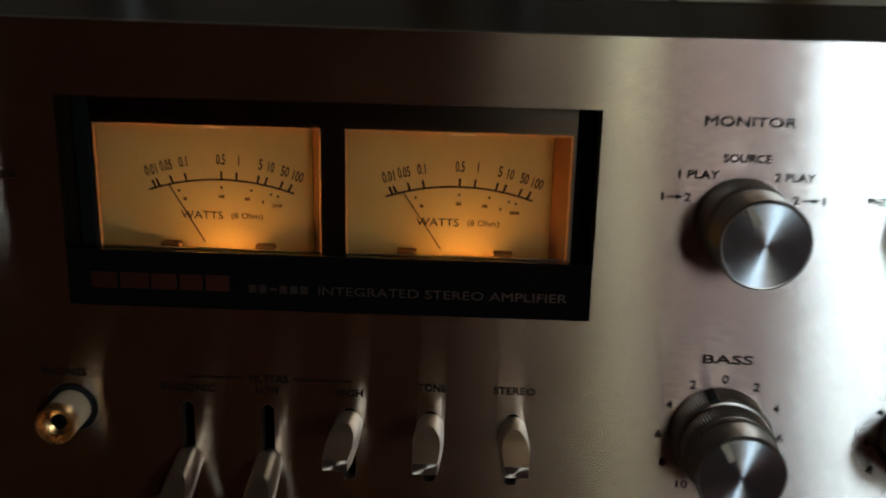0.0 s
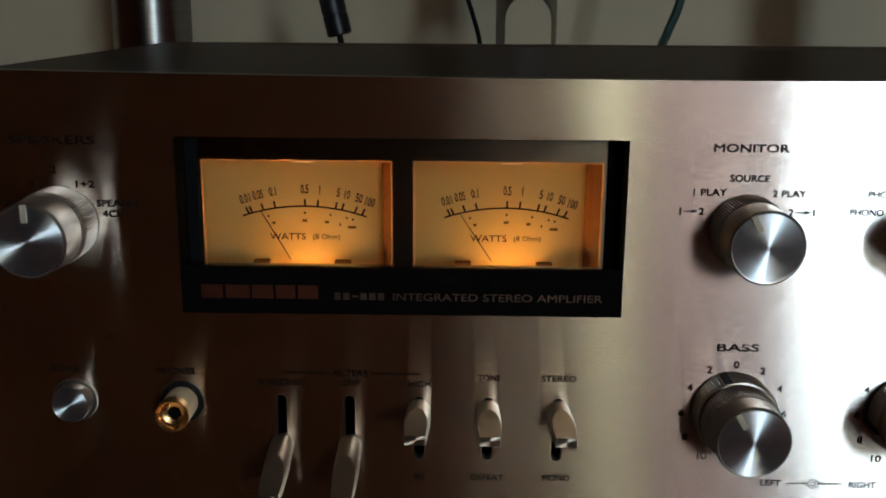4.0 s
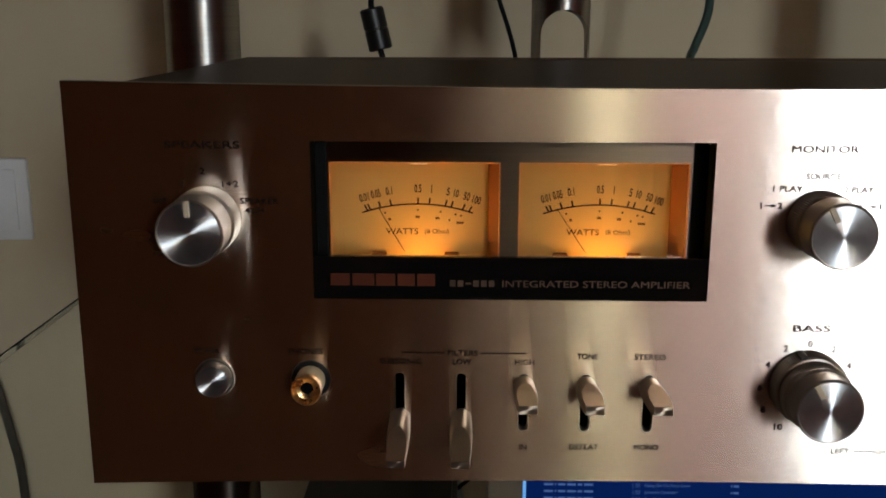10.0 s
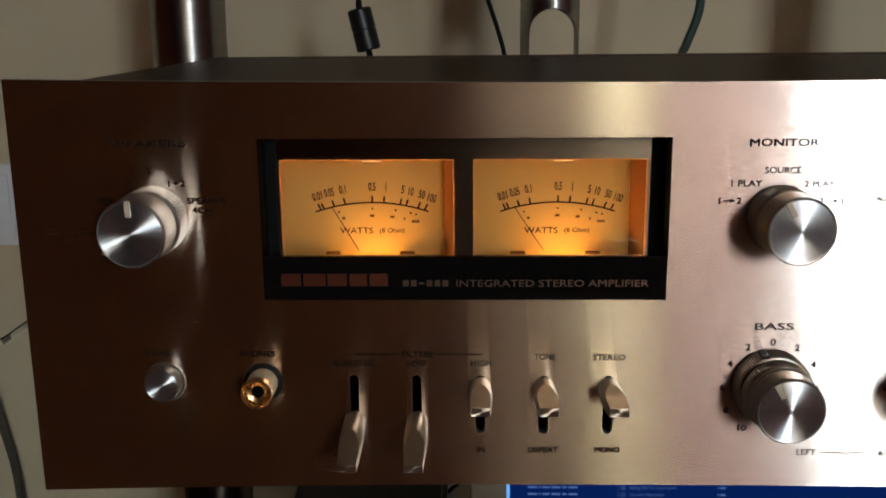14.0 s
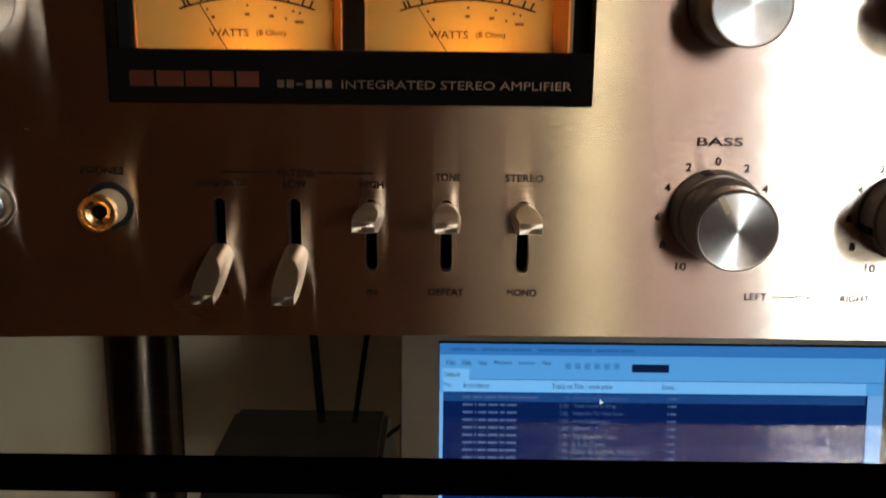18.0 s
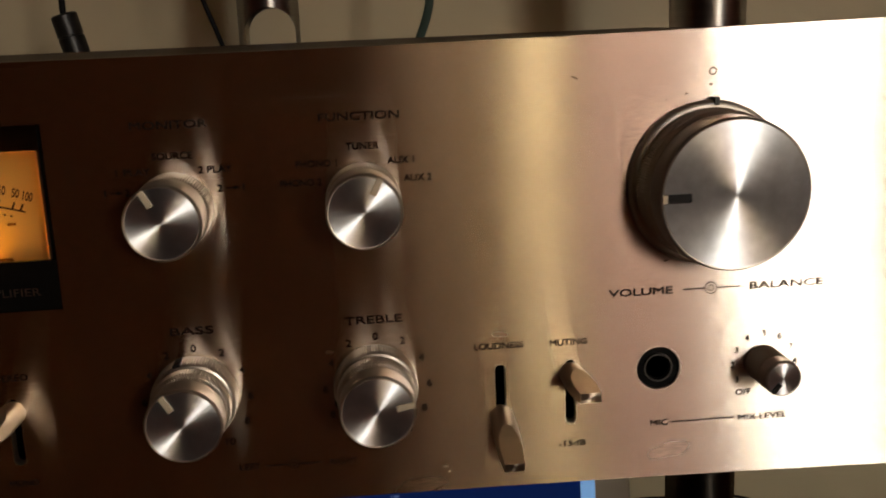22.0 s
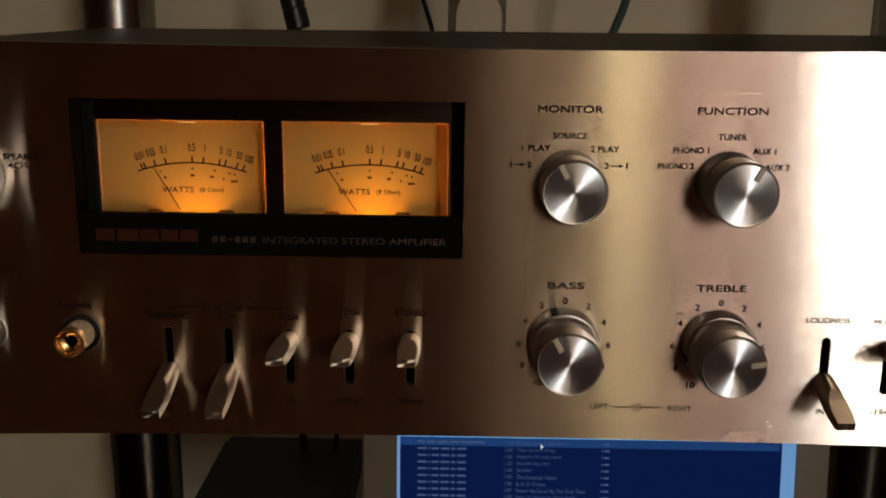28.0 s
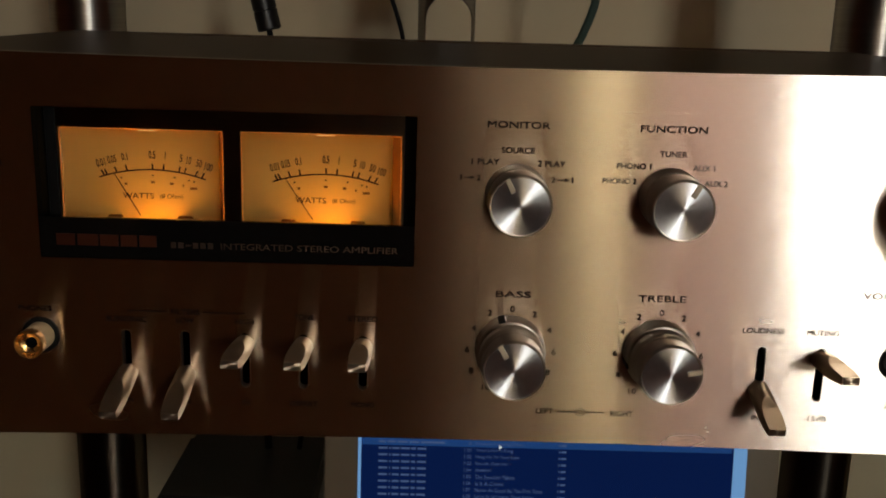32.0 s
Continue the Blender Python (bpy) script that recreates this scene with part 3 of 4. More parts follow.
screen_patch("border", 0, 0.002, 0.0270, SH, (0.22, 0.45, 0.88), 0.8, 0.0010)


def screen_text(text, x0, x1, d0, d1, material):
    ob = letters(text, -SW / 2 + x0, -SW / 2 + x1, top - d1, top - d0, -0.0019, material, lid, "screen_text")
    b = bmesh.new()
    b.from_mesh(ob.data)
    lean_back(b)
    b.to_mesh(ob.data)
    b.free()


x = 0.0037
for word in ("File", "Edit", "View", "Playback", "Library", "Help"):
    w = 0.00125 * len(word)
    screen_text(word, x, x + w, 0.0090, 0.0118, MGD)
    x += w + 0.0038
screen_text("Default", 0.0025, 0.0115, 0.0155, 0.0183, MGD)
screen_text("Playi...", 0.0025, 0.0082, 0.0215, 0.0245, MGD)
screen_text("Durat...", 0.1235, 0.1315, 0.0215, 0.0245, MGD)
screen_text("Track no", 0.0622, 0.0738, 0.0215, 0.0245, MGD)
screen_text("Artist/album", 0.0129, 0.0275, 0.0215, 0.0245, MGD)
screen_text("Title / track artist", 0.0745, 0.096, 0.0215, 0.0245, MGD)
TITLES = ("Private Investigations", "Your Love Is King", "Hang On To Your Love", "Smooth Operator", "Jezebel", "The Sweetest Taboo", "Is It A Crime", "Never As Good As The First Time", "Love Is Stronger Than Pride")
for n, title in enumerate(TITLES):
    d = 0.0285 + n * 0.00428
    screen_text(title, 0.0745, 0.0745 + 0.00138 * len(title), d, d + 0.0027, MG)
for n in range(36):
    d = 0.0287 + n * 0.00428
    lengths = (0.0045, 0.0054, 0.0064, 0.0060, 0.0152) if n == 0 else (0.0057, 0.0009, 0.0044, 0.0054, 0.0027, 0.0056)
    words, x = [], 0.0129
    for w in lengths:
        words.append((x, x + w))
        x += w + 0.0011
    words += [(0.1270, 0.1278), (0.1286, 0.1318)]
    if n >= len(TITLES):
        x = 0.0745
        for k in range(2 + n % 3):
            w = 0.0035 + 0.0045 * ((n * 7 + k * 5) % 6) / 5
            words.append((x, x + w))
            x += w + 0.0014
    for x0, x1 in words:
        part("text_bar", lean_back(box(-SW / 2 + x0, -SW / 2 + x1, -0.0017, -0.0014, top - d - 0.0016, top - d - 0.0003)), MG, lid)
    if n < 10:
        screen_text("1.%02d" % n if n else "09", 0.0672 if n else 0.0694, 0.0717, d - 0.0002, d + 0.0022, MG)
bm = bmesh.new()
vs = [bm.verts.new((-SW / 2 + 0.0891 + a, -0.0022, top - 0.0299 - b)) for a, b in ((0, 0), (0.0022, 0.0021), (0.0010, 0.0021), (0, 0.0036))]
bm.faces.new(vs)
part("mouse_pointer", lean_back(bm), glow("pointer white", (0.9, 0.95, 1), 0.8), lid)

BOX_TOP = 0.110
router = thing("black_box", (-0.163, 0.45, DESK), "dark plastic device box with sloping sides", "electronic box")
bm = bmesh.new()
r = bmesh.ops.create_cube(bm, size=1)
for v in r["verts"]:
    k = 0.062 if v.co.z > 0 else 0.082
    v.co = (v.co.x * 2 * k, v.co.y * 0.12, 0.004 if v.co.z < 0 else BOX_TOP)
bmesh.ops.bevel(bm, geom=bm.edges[:], offset=0.004, segments=2, affect="EDGES")
part("casing", bm, M_BLACK, router, smooth=True)
for x in (-0.05, 0.05):
    for y in (-0.04, 0.04):
        part("foot", box(x - 0.006, x + 0.006, y - 0.006, y + 0.006, 0, 0.0045), M_RUBBER, router)
cable("black_cable", [(-0.163, 0.49, Z - 0.0180), (-0.162, 0.49, Z - 0.10), (-0.158, 0.49, Z - 0.17), (-0.152, 0.48, DESK + BOX_TOP + 0.001)], 0.0034, M_RUBBER, "black cable dropping into the device box")
cable("patch_cable", [(-0.102, 0.47, DESK + BOX_TOP - 0.008), (-0.09, 0.475, DESK + BOX_TOP), (-0.075, 0.48, DESK + BOX_TOP + 0.004), (-0.05, 0.50, DESK + 0.05), (-0.03, 0.51, DESK + 0.0018)], 0.0018, M_RUBBER, "thin black cable looping from the device box")
cable("loose_cable", [(0.20, 0.50, DESK + 0.0018), (0.24, 0.57, DESK + 0.002), (0.30, 0.645, DESK - 0.006), (0.372, 0.655, DESK - 0.010), (0.43, 0.65, DESK - 0.012), (0.455, 0.65, DESK - 0.028), (0.463, 0.66, DESK - 0.08), (0.46, 0.68, 0.30), (0.47, 0.70, 0.0022)], 0.0014, M_RUBBER, "thin dark cable hanging behind the tube")
cable("thin_cable", [(-0.098, 0.49, Z - 0.0180), (-0.106, 0.49, Z - 0.10), (-0.117, 0.49, Z - 0.17), (-0.126, 0.48, DESK + BOX_TOP + 0.001)], 0.0022, M_RUBBER, "thin black cable dropping behind the device box")

# ---- the amplifier ----
amp = thing("amplifier", (0, 0, BASE), "vintage stereo amplifier with brushed aluminium front and lit meters", "amplifier")
PH = 0.1308
WX0, WX1, WZ0, WZ1 = -0.1405, -0.0190, 0.0640, 0.1130      # the meter window
SLOT_Z0, SLOT_Z1 = 0.0208, 0.0398
SLOTS = {"SUBSONIC": -0.1140, "LOW": -0.0945, "HIGH": -0.0748, "TONE": -0.0553, "STEREO": -0.0355, "LOUDNESS": 0.0974, "MUTING": 0.1174}


def add_stadium(bm, x, z0, z1, y0, y1, r):
    loop = []
    for n in range(13):
        a = math.pi * n / 12
        loop.append((x + r * math.cos(a), z1 - r + r * math.sin(a)))
    for n in range(13):
        a = math.pi + math.pi * n / 12
        loop.append((x + r * math.cos(a), z0 + r + r * math.sin(a)))
    front, back = [bm.verts.new((a, y0, b)) for a, b in loop], [bm.verts.new((a, y1, b)) for a, b in loop]
    k = len(loop)
    for n in range(k):
        bm.faces.new((front[n], front[(n + 1) % k], back[(n + 1) % k], back[n]))
    bm.faces.new(front)
    bm.faces.new(back)


def add_disc(bm, x, z, r, y0, y1, segments=48):
    f = [bm.verts.new((x + r * math.cos(2 * math.pi * n / segments), y0, z + r * math.sin(2 * math.pi * n / segments))) for n in range(segments)]
    b = [bm.verts.new((v.co.x, y1, v.co.z)) for v in f]
    for n in range(segments):
        bm.faces.new((f[n], f[(n + 1) % segments], b[(n + 1) % segments], b[n]))
    bm.faces.new(f)
    bm.faces.new(b)


# the panel's long edges run in a slight arc towards its middle
body = bmesh.new()
loop = []
for n in range(41):
    x = -0.215 + 0.43 * n / 40
    loop.append((x, 0.0032 * (1 - (x / 0.215) ** 2)))
for n in range(41):
    x = 0.215 - 0.43 * n / 40
    loop.append((x, PH - 0.0019 * (1 - (x / 0.215) ** 2)))
near, far = [body.verts.new((x, 0.0, z)) for x, z in loop], [body.verts.new((x, 0.0032, z)) for x, z in loop]
rim_edges = []
for n in range(82):
    body.faces.new((near[n], near[(n + 1) % 82], far[(n + 1) % 82], far[n]))
body.faces.new(near)
body.faces.new(far)
bmesh.ops.recalc_face_normals(body, faces=body.faces)
for n in range(82):
    rim_edges.append(body.edges.get((near[n], near[(n + 1) % 82])))
bmesh.ops.bevel(body, geom=rim_edges, offset=0.0011, segments=3, affect="EDGES", profile=0.5)
holes = bmesh.new()
add_box(holes, WX0, WX1, -0.01, 0.02, WZ0, WZ1)
for x in SLOTS.values():
    add_stadium(holes, x, SLOT_Z0, SLOT_Z1, -0.01, 0.02, 0.0015)
add_disc(holes, -0.1422, 0.0374, 0.0062, -0.01, 0.02)
add_disc(holes, 0.1430, 0.0355, 0.0063, -0.01, 0.02)
add_disc(holes, -0.1728, 0.0376, 0.0062, -0.01, 0.02)
bmesh.ops.recalc_face_normals(holes, faces=holes.faces)
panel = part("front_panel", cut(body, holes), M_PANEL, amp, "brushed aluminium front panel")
panel.data.materials.append(M_EDGE_SHADE)
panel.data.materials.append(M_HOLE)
# edge faces get the shaded colour, the window's cut faces flat black
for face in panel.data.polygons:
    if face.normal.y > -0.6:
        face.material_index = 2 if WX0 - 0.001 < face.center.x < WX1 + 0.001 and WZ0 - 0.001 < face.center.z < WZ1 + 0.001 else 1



def stadium_loop(x, z0, z1, r):
    up = [(x + r * math.cos(math.pi * n / 12), z1 - r + r * math.sin(math.pi * n / 12)) for n in range(13)]
    return up + [(x - r * math.cos(math.pi * n / 12), z0 + r - r * math.sin(math.pi * n / 12)) for n in range(13)]


def chamfer(outer, inner):
    """A narrow bevelled lip round an opening in the panel."""
    bm = bmesh.new()
    a, b = [bm.verts.new((x, -0.00006, z)) for x, z in outer], [bm.verts.new((x, 0.00045, z)) for x, z in inner]
    k = len(a)
    for n in range(k):
        bm.faces.new((a[n], b[n], b[(n + 1) % k], a[(n + 1) % k]))
    bmesh.ops.recalc_face_normals(bm, faces=bm.faces)
    part("opening_edge", bm, M_RIMEDGE, panel, smooth=True)


M_RIMEDGE = mat("bright cut edge", (0.80, 0.72, 0.62), 0.28, 1.0)
for x in SLOTS.values():
    chamfer(stadium_loop(x, SLOT_Z0 - 0.00028, SLOT_Z1 + 0.00028, 0.00178), stadium_loop(x, SLOT_Z0 + 0.00005, SLOT_Z1 - 0.00005, 0.00145))
for x, z, r in ((-0.1422, 0.0374, 0.0062), (0.1430, 0.0355, 0.0063)):
    ring = [(math.cos(2 * math.pi * n / 48), math.sin(2 * math.pi * n / 48)) for n in range(48)]
    chamfer([(x + (r + 0.0003) * a, z + (r + 0.0003) * b) for a, b in ring], [(x + (r - 0.00005) * a, z + (r - 0.00005) * b) for a, b in ring])

bm = box(-0.2130, 0.2130, 0.0046, 0.245, 0.0035, 0.1275, bevel=0.0015)
holes = bmesh.new()
for y in (0.214, 0.228):
    add_box(holes, -0.166, 0.183, y, y + 0.009, 0.12, 0.14)
add_box(holes, -0.19, 0.19, 0.0, 0.055, 0.008, 0.122)
part("cover", cut(bm, holes), M_COVER, amp, "dark brown lacquered steel cover with vent slots")
for x in (-0.17, 0.17):
    for y in (0.078, 0.21):
        part("foot", lathe([(0.0, 0), (0.012, 0), (0.014, 0.002), (0.014, 0.0125), (0.0, 0.0125)], 24), M_RUBBER, amp).matrix_basis = pose(x, y, 0.0035, -90, 0, 0)

# added black sheet, standing for the shade behind the slots and jacks
part("shade_backing", box(-0.185, 0.185, 0.030, 0.033, 0.010, 0.120), M_HOLE, amp)

# meter window: a lower black band in the panel's plane, and a recessed black mask with two meter openings
FY = 0.0006
MY = 0.0108
BAND_T = 0.0774
METERS = ((-0.1363, -0.0827), (-0.0769, -0.0240))
MZ0, MZ1 = 0.0752, 0.1053
band = part("name_band", box(WX0 + 0.0001, WX1 - 0.0001, FY, FY + 0.0015, WZ0 + 0.0001, BAND_T), M_BEZEL, amp, "gloss black name band under the meters")
for x0, x1 in ((-0.1352, -0.1292), (-0.1284, -0.1217), (-0.1211, -0.1152), (-0.1144, -0.1091), (-0.1083, -0.1028)):
    part("logo_block", box(x0, x1, FY - 0.0002, FY - 0.00005, 0.0682, 0.0720), M_LOGO, band, "copper coloured block of the maker's mark")
for n in range(6):
    part("model_mark", box(-0.0982 + n * 0.0024, -0.0982 + n * 0.0024 + 0.0017, FY - 0.0002, FY - 0.00005, 0.0681 + (0.0007 if n == 2 else 0), 0.0700 - (0.0007 if n == 2 else 0)), M_GREY_INK, band, "grey bar of the model mark")
letters("INTEGRATED STEREO AMPLIFIER", -0.0820, -0.0243, 0.0680, 0.0701, FY - 0.0001, M_GREY_INK, band, label="grey lettering")
bm = box(WX0 - 0.004, WX1 + 0.004, MY, MY + 0.0010, 0.0700, WZ1 + 0.004)
holes = bmesh.new()
for u, v in METERS:
    add_box(holes, u, v, -0.01, 0.03, MZ0, MZ1)
part("meter_mask", cut(bm, holes), M_MASK, amp, "satin black mask round the meters")
bm = bmesh.new()
add_box(bm, WX0 - 0.003, WX0 - 0.0002, 0.0046, MY - 0.0002, WZ0, WZ1 + 0.003)
add_box(bm, WX1 + 0.0002, WX1 + 0.003, 0.0046, MY - 0.0002, WZ0, WZ1 + 0.003)
add_box(bm, WX0, WX1, 0.0046, MY - 0.0002, WZ1 + 0.0002, WZ1 + 0.003)
part("meter_well", bm, M_HOLE, amp)
for x0, x1 in ((WX0, METERS[0][0] - 0.0008), (METERS[1][1] + 0.0008, WX1)):
    part("mask_strip", box(x0, x1, MY - 0.0006, MY - 0.0001, BAND_T - 0.004, WZ1), M_RUBBER, amp, "black strip beside the meter")

# tick and number places along the scale, from its middle
TICKS = (-0.0163, -0.0153, -0.0120, -0.0085, 0.00015, 0.0038, 0.0090, 0.0109, 0.0146, 0.0167)
NUMBERS = (("0.01", -0.0174, 0.0031), ("0.05", -0.0136, 0.0031), ("0.1", -0.0093, 0.0021), ("0.5", 0.00015, 0.0023), ("1", 0.0046, 0.0003), ("5", 0.0100, 0.0010), ("10", 0.0126, 0.0016), ("50", 0.0160, 0.0020), ("100", 0.0192, 0.0027))
PLATE_Y = 0.0216


def make_meter(x0, x1, cx, needle):
    w, y = x1 - x0, PLATE_Y
    bm = bmesh.new()
    t = 0.0008
    y0, yb = MY + 0.0010, y + 0.0135
    low = MZ0 - 0.004
    skew = -0.0036          # the housing sits a little to the side of its opening, so its walls slant
    far_skew = skew * (yb - y0) / (y - y0)
    for x, side in ((x0, -1), (x1, 1)):
        inner, outer = x + side * 0.0001, x + side * t
        vs = [bm.verts.new((u + (far_skew if v > y0 else 0), v, w)) for w in (low - t, MZ1 + t) for u, v in ((inner, y0), (outer, y0), (outer, yb), (inner, yb))]
        for loop in ((0, 1, 2, 3), (7, 6, 5, 4), (0, 4, 5, 1), (1, 5, 6, 2), (2, 6, 7, 3), (3, 7, 4, 0)):
            bm.faces.new([vs[n] for n in loop])
    add_box(bm, x0 + far_skew - t, x1 + 0.0001, y0, yb, MZ1 + 0.0001, MZ1 + t)
    add_box(bm, x0 + far_skew - t, x1 + 0.0001, y0, yb, low - t, low)
    add_box(bm, x0 + far_skew - t, x1 + far_skew + t, yb, yb + t, low - t, MZ1 + t)
    bmesh.ops.recalc_face_normals(bm, faces=bm.faces)
    meter = part("power_meter", bm, M_AMBER_SIDE, amp, "amber lit needle meter")
    bm = bmesh.new()
    bm.faces.new([bm.verts.new(c) for c in ((x0 + skew, y, low), (x1 + skew, y, low), (x1 + skew, y, MZ1), (x0 + skew, y, MZ1))])
    part("scale_plate", bm, M_PLATE, meter, "amber scale plate lit by its bulb")
    R, top_z = 0.056, 0.0901
    yy = y - 0.0002

    def on_arc(dx, lift=0.0):
        s = dx / R
        return cx + dx + lift * s, top_z - R + math.sqrt(R * R - dx * dx) + lift * math.sqrt(1 - s * s)

    def stroke(points, width, material, name):
        bm = bmesh.new()
        last = None
        for n, (px, pz) in enumerate(points):
            q, p = points[min(n + 1, len(points) - 1)], points[max(n - 1, 0)]
            d = Vector((q[0] - p[0], q[1] - p[1])).normalized()
            e = bm.verts.new((px - d.y * width / 2, yy, pz + d.x * width / 2))
            g2 = bm.verts.new((px + d.y * width / 2, yy, pz - d.x * width / 2))
            if last:
                bm.faces.new((last[0], last[1], g2, e))
            last = (e, g2)
        return part(name, bm, material, meter)

    stroke([on_arc(-0.0181 + 0.0362 * n / 30) for n in range(31)], 0.00052, M_METER_INK, "scale_arc")
    for dx in TICKS:
        stroke([on_arc(dx), on_arc(dx * 1.02, 0.0021)], 0.00058, M_METER_INK, "tick")
    for text, dx, wd in NUMBERS:
        px, pz = on_arc(dx, 0.0051)
        px = cx + dx
        letters(text, px - wd / 2, px + wd / 2, pz - 0.00135, pz + 0.00135, yy, M_METER_BROWN, meter, "scale_number", lean=-dx / R * 0.8, bold=0.022)
    for dx in (-0.0110, 0.0001, 0.0078, 0.0128, 0.0146):
        px, pz = on_arc(dx, -0.0020)
        bm = bmesh.new()
        bmesh.ops.create_circle(bm, cap_ends=True, segments=10, radius=0.00034)
        for v in bm.verts:
            v.co = (px + v.co.x, yy, pz + v.co.y)
        part("scale_dot", bm, M_METER_INK, meter)
    for dx, wd in ((-0.0099, 0.0009), (0.0, 0.0014), (0.0070, 0.0013), (0.0112, 0.0005), (0.0150, 0.0024)):
        px, pz = on_arc(dx, -0.0043)
        part("number_bar", box(px - wd / 2, px + wd / 2, yy, yy + 0.0001, pz - 0.0004, pz + 0.0004), M_METER_GREY, meter)
    letters("WATTS", cx - 0.0104, cx + 0.0002, 0.0800, 0.0820, yy, M_METER_INK, meter, "scale_caption", bold=0.008)
    letters("(8 Ohm)", cx + 0.0023, cx + 0.0102, 0.0798, 0.0818, yy, M_METER_INK, meter, "scale_caption", bold=0.008)
    px, pz = on_arc(needle, 0.0003)
    bx, bz = cx - 0.0042, MZ0 - 0.0006
    bm = bmesh.new()
    ny = y - 0.0020
    bm.faces.new([bm.verts.new(c) for c in ((bx - 0.00016, ny, bz), (bx + 0.00016, ny, bz), (px + 0.00012, ny, pz), (px - 0.00012, ny, pz))])
    r = bmesh.ops.extrude_face_region(bm, geom=bm.faces[:])
    bmesh.ops.translate(bm, verts=[v for v in r["geom"] if isinstance(v, bmesh.types.BMVert)], vec=(0, 0.0003, 0))
    part("needle", bm, M_METER_INK, meter)
    for s in (-0.0125, 0.0112):
        part("stop_tab", box(cx + s - 0.0024, cx + s + 0.0024, y - 0.004, y - 0.001, MZ0 - 0.0022, MZ0 - 0.0007, bevel=0.0004), M_METER_GREY, meter)
    bm = bmesh.new()
    q, ry0, ry1 = 0.00045, MY - 0.0002, MY + 0.0012
    add_box(bm, x0, x0 + q, ry0, ry1, MZ0, MZ1)
    add_box(bm, x1 - q, x1, ry0, ry1, MZ0, MZ1)
    add_box(bm, x0 + q, x1 - q, ry0, ry1, MZ1 - q, MZ1)
    part("rim", bm, M_RIM, meter, "thin amber plastic rim")
    pane = part("pane", box(x0 + 0.0005, x1 - 0.0005, MY + 0.0001, MY + 0.0009, MZ0 + 0.0002, MZ1 - 0.0005), M_PANE, meter)
    pane.visible_shadow = False
    # the meter's bulb lights the plate from behind and from below
    area_lamp("meter_backlight", look((cx + skew, y + 0.012, BASE + (MZ0 + MZ1) / 2), (cx + skew, 0, BASE + (MZ0 + MZ1) / 2)), w - 0.001, MZ1 - MZ0, BACKLIGHT, (1.0, 0.50, 0.09))
    area_lamp("meter_bulb", look((cx + 0.001, y - 0.0035, BASE + MZ0 - 0.0030), (cx + 0.001, y - 0.0010, BASE + MZ1)), 0.012, 0.003, BULB, (1.0, 0.50, 0.08))
    # glint on the upper wall, drawn by a tiny added lamp
    area_lamp("meter_top_glint", look((cx + 0.001, MY + 0.0030, BASE + MZ1 - 0.00095), (cx + 0.001, 0, BASE + MZ1)), 0.0060, 0.0002, TOP_GLINT, (1.0, 0.66, 0.26))


BACKLIGHT, BULB, TOP_GLINT = 0.074, 0.024, 0.000006
make_meter(*METERS[0], -0.1092, -0.0125)
make_meter(*METERS[1], -0.0503, -0.0135)


# ---- knobs ----
def knob(name, x, z, r, length, angle, label, pointer=M_POINTER, skirt=None, mark=(0.085, 0.50), face=M_TURNED):
    """A turned knob: ribbed skirt at the panel, a smooth cap, a bright face and a pointer. angle: degrees clockwise from up."""
    steps = skirt or ((r * 1.04, 0.35),)
    root = None
    y = -0.0006
    n = len(steps)
    for k, (rr, frac) in enumerate(steps):
        y2 = -length * frac
        prof = [(0.0, y), (rr, y), (rr, y2 + 0.0012), (rr - 0.0007, y2 + 0.0002), (rr - 0.0012, y2), (0.0, y2)]
        seg = 2 * int(rr * 1000 * 8.5)
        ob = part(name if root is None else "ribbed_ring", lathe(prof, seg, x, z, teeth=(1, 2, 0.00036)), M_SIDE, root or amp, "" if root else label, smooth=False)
        root = root or ob
        y = y2
    fr = r
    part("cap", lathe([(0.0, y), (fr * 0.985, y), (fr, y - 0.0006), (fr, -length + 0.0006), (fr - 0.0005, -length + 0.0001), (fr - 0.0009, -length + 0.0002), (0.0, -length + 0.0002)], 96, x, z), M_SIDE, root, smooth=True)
    part("face", lathe([(0.0, -length - 0.0001), (fr - 0.0008, -length - 0.0001), (fr - 0.0008, -length + 0.0002), (0.0, -length + 0.0002)], 96, x, z), face, root, "circularly brushed bright face")
    a = radians(angle)
    bm = box(-fr * mark[0], fr * mark[0], -length - 0.0006, -length + 0.0001, fr * mark[1], fr * 0.985, bevel=0.0002)
    bmesh.ops.rotate(bm, verts=bm.verts, matrix=Matrix.Rotation(a, 3, "Y"))
    bmesh.ops.translate(bm, verts=bm.verts, vec=(x, 0, z))
    part("pointer", bm, pointer, root, "pointer line")
    if name == "volume_knob":
        bm = box(-fr * mark[0] - 0.00005, fr * mark[0] + 0.00005, -length - 0.00065, -length + 0.0001, fr * 0.91, fr * 0.987, bevel=0.0002)
        bmesh.ops.rotate(bm, verts=bm.verts, matrix=Matrix.Rotation(a, 3, "Y"))
        bmesh.ops.translate(bm, verts=bm.verts, vec=(x, 0, z))
        part("pointer_end", bm, M_POINTER, root, "bright outer end of the pointer")
    return root


knob("speaker_knob", -0.1722, 0.0892, 0.0098, 0.0225, -1, "ribbed aluminium selector knob", face=M_TURNED_DIM, skirt=((0.0103, 0.45), (0.0099, 0.5)))
knob("monitor_knob", 0.0130, 0.0893, 0.0096, 0.0213, -28, "ribbed aluminium selector knob", skirt=((0.0099, 0.45), (0.0096, 0.5)))
knob("function_knob", 0.0620, 0.0893, 0.0096, 0.0215, 28, "ribbed aluminium selector knob", skirt=((0.0099, 0.45), (0.0096, 0.5)))
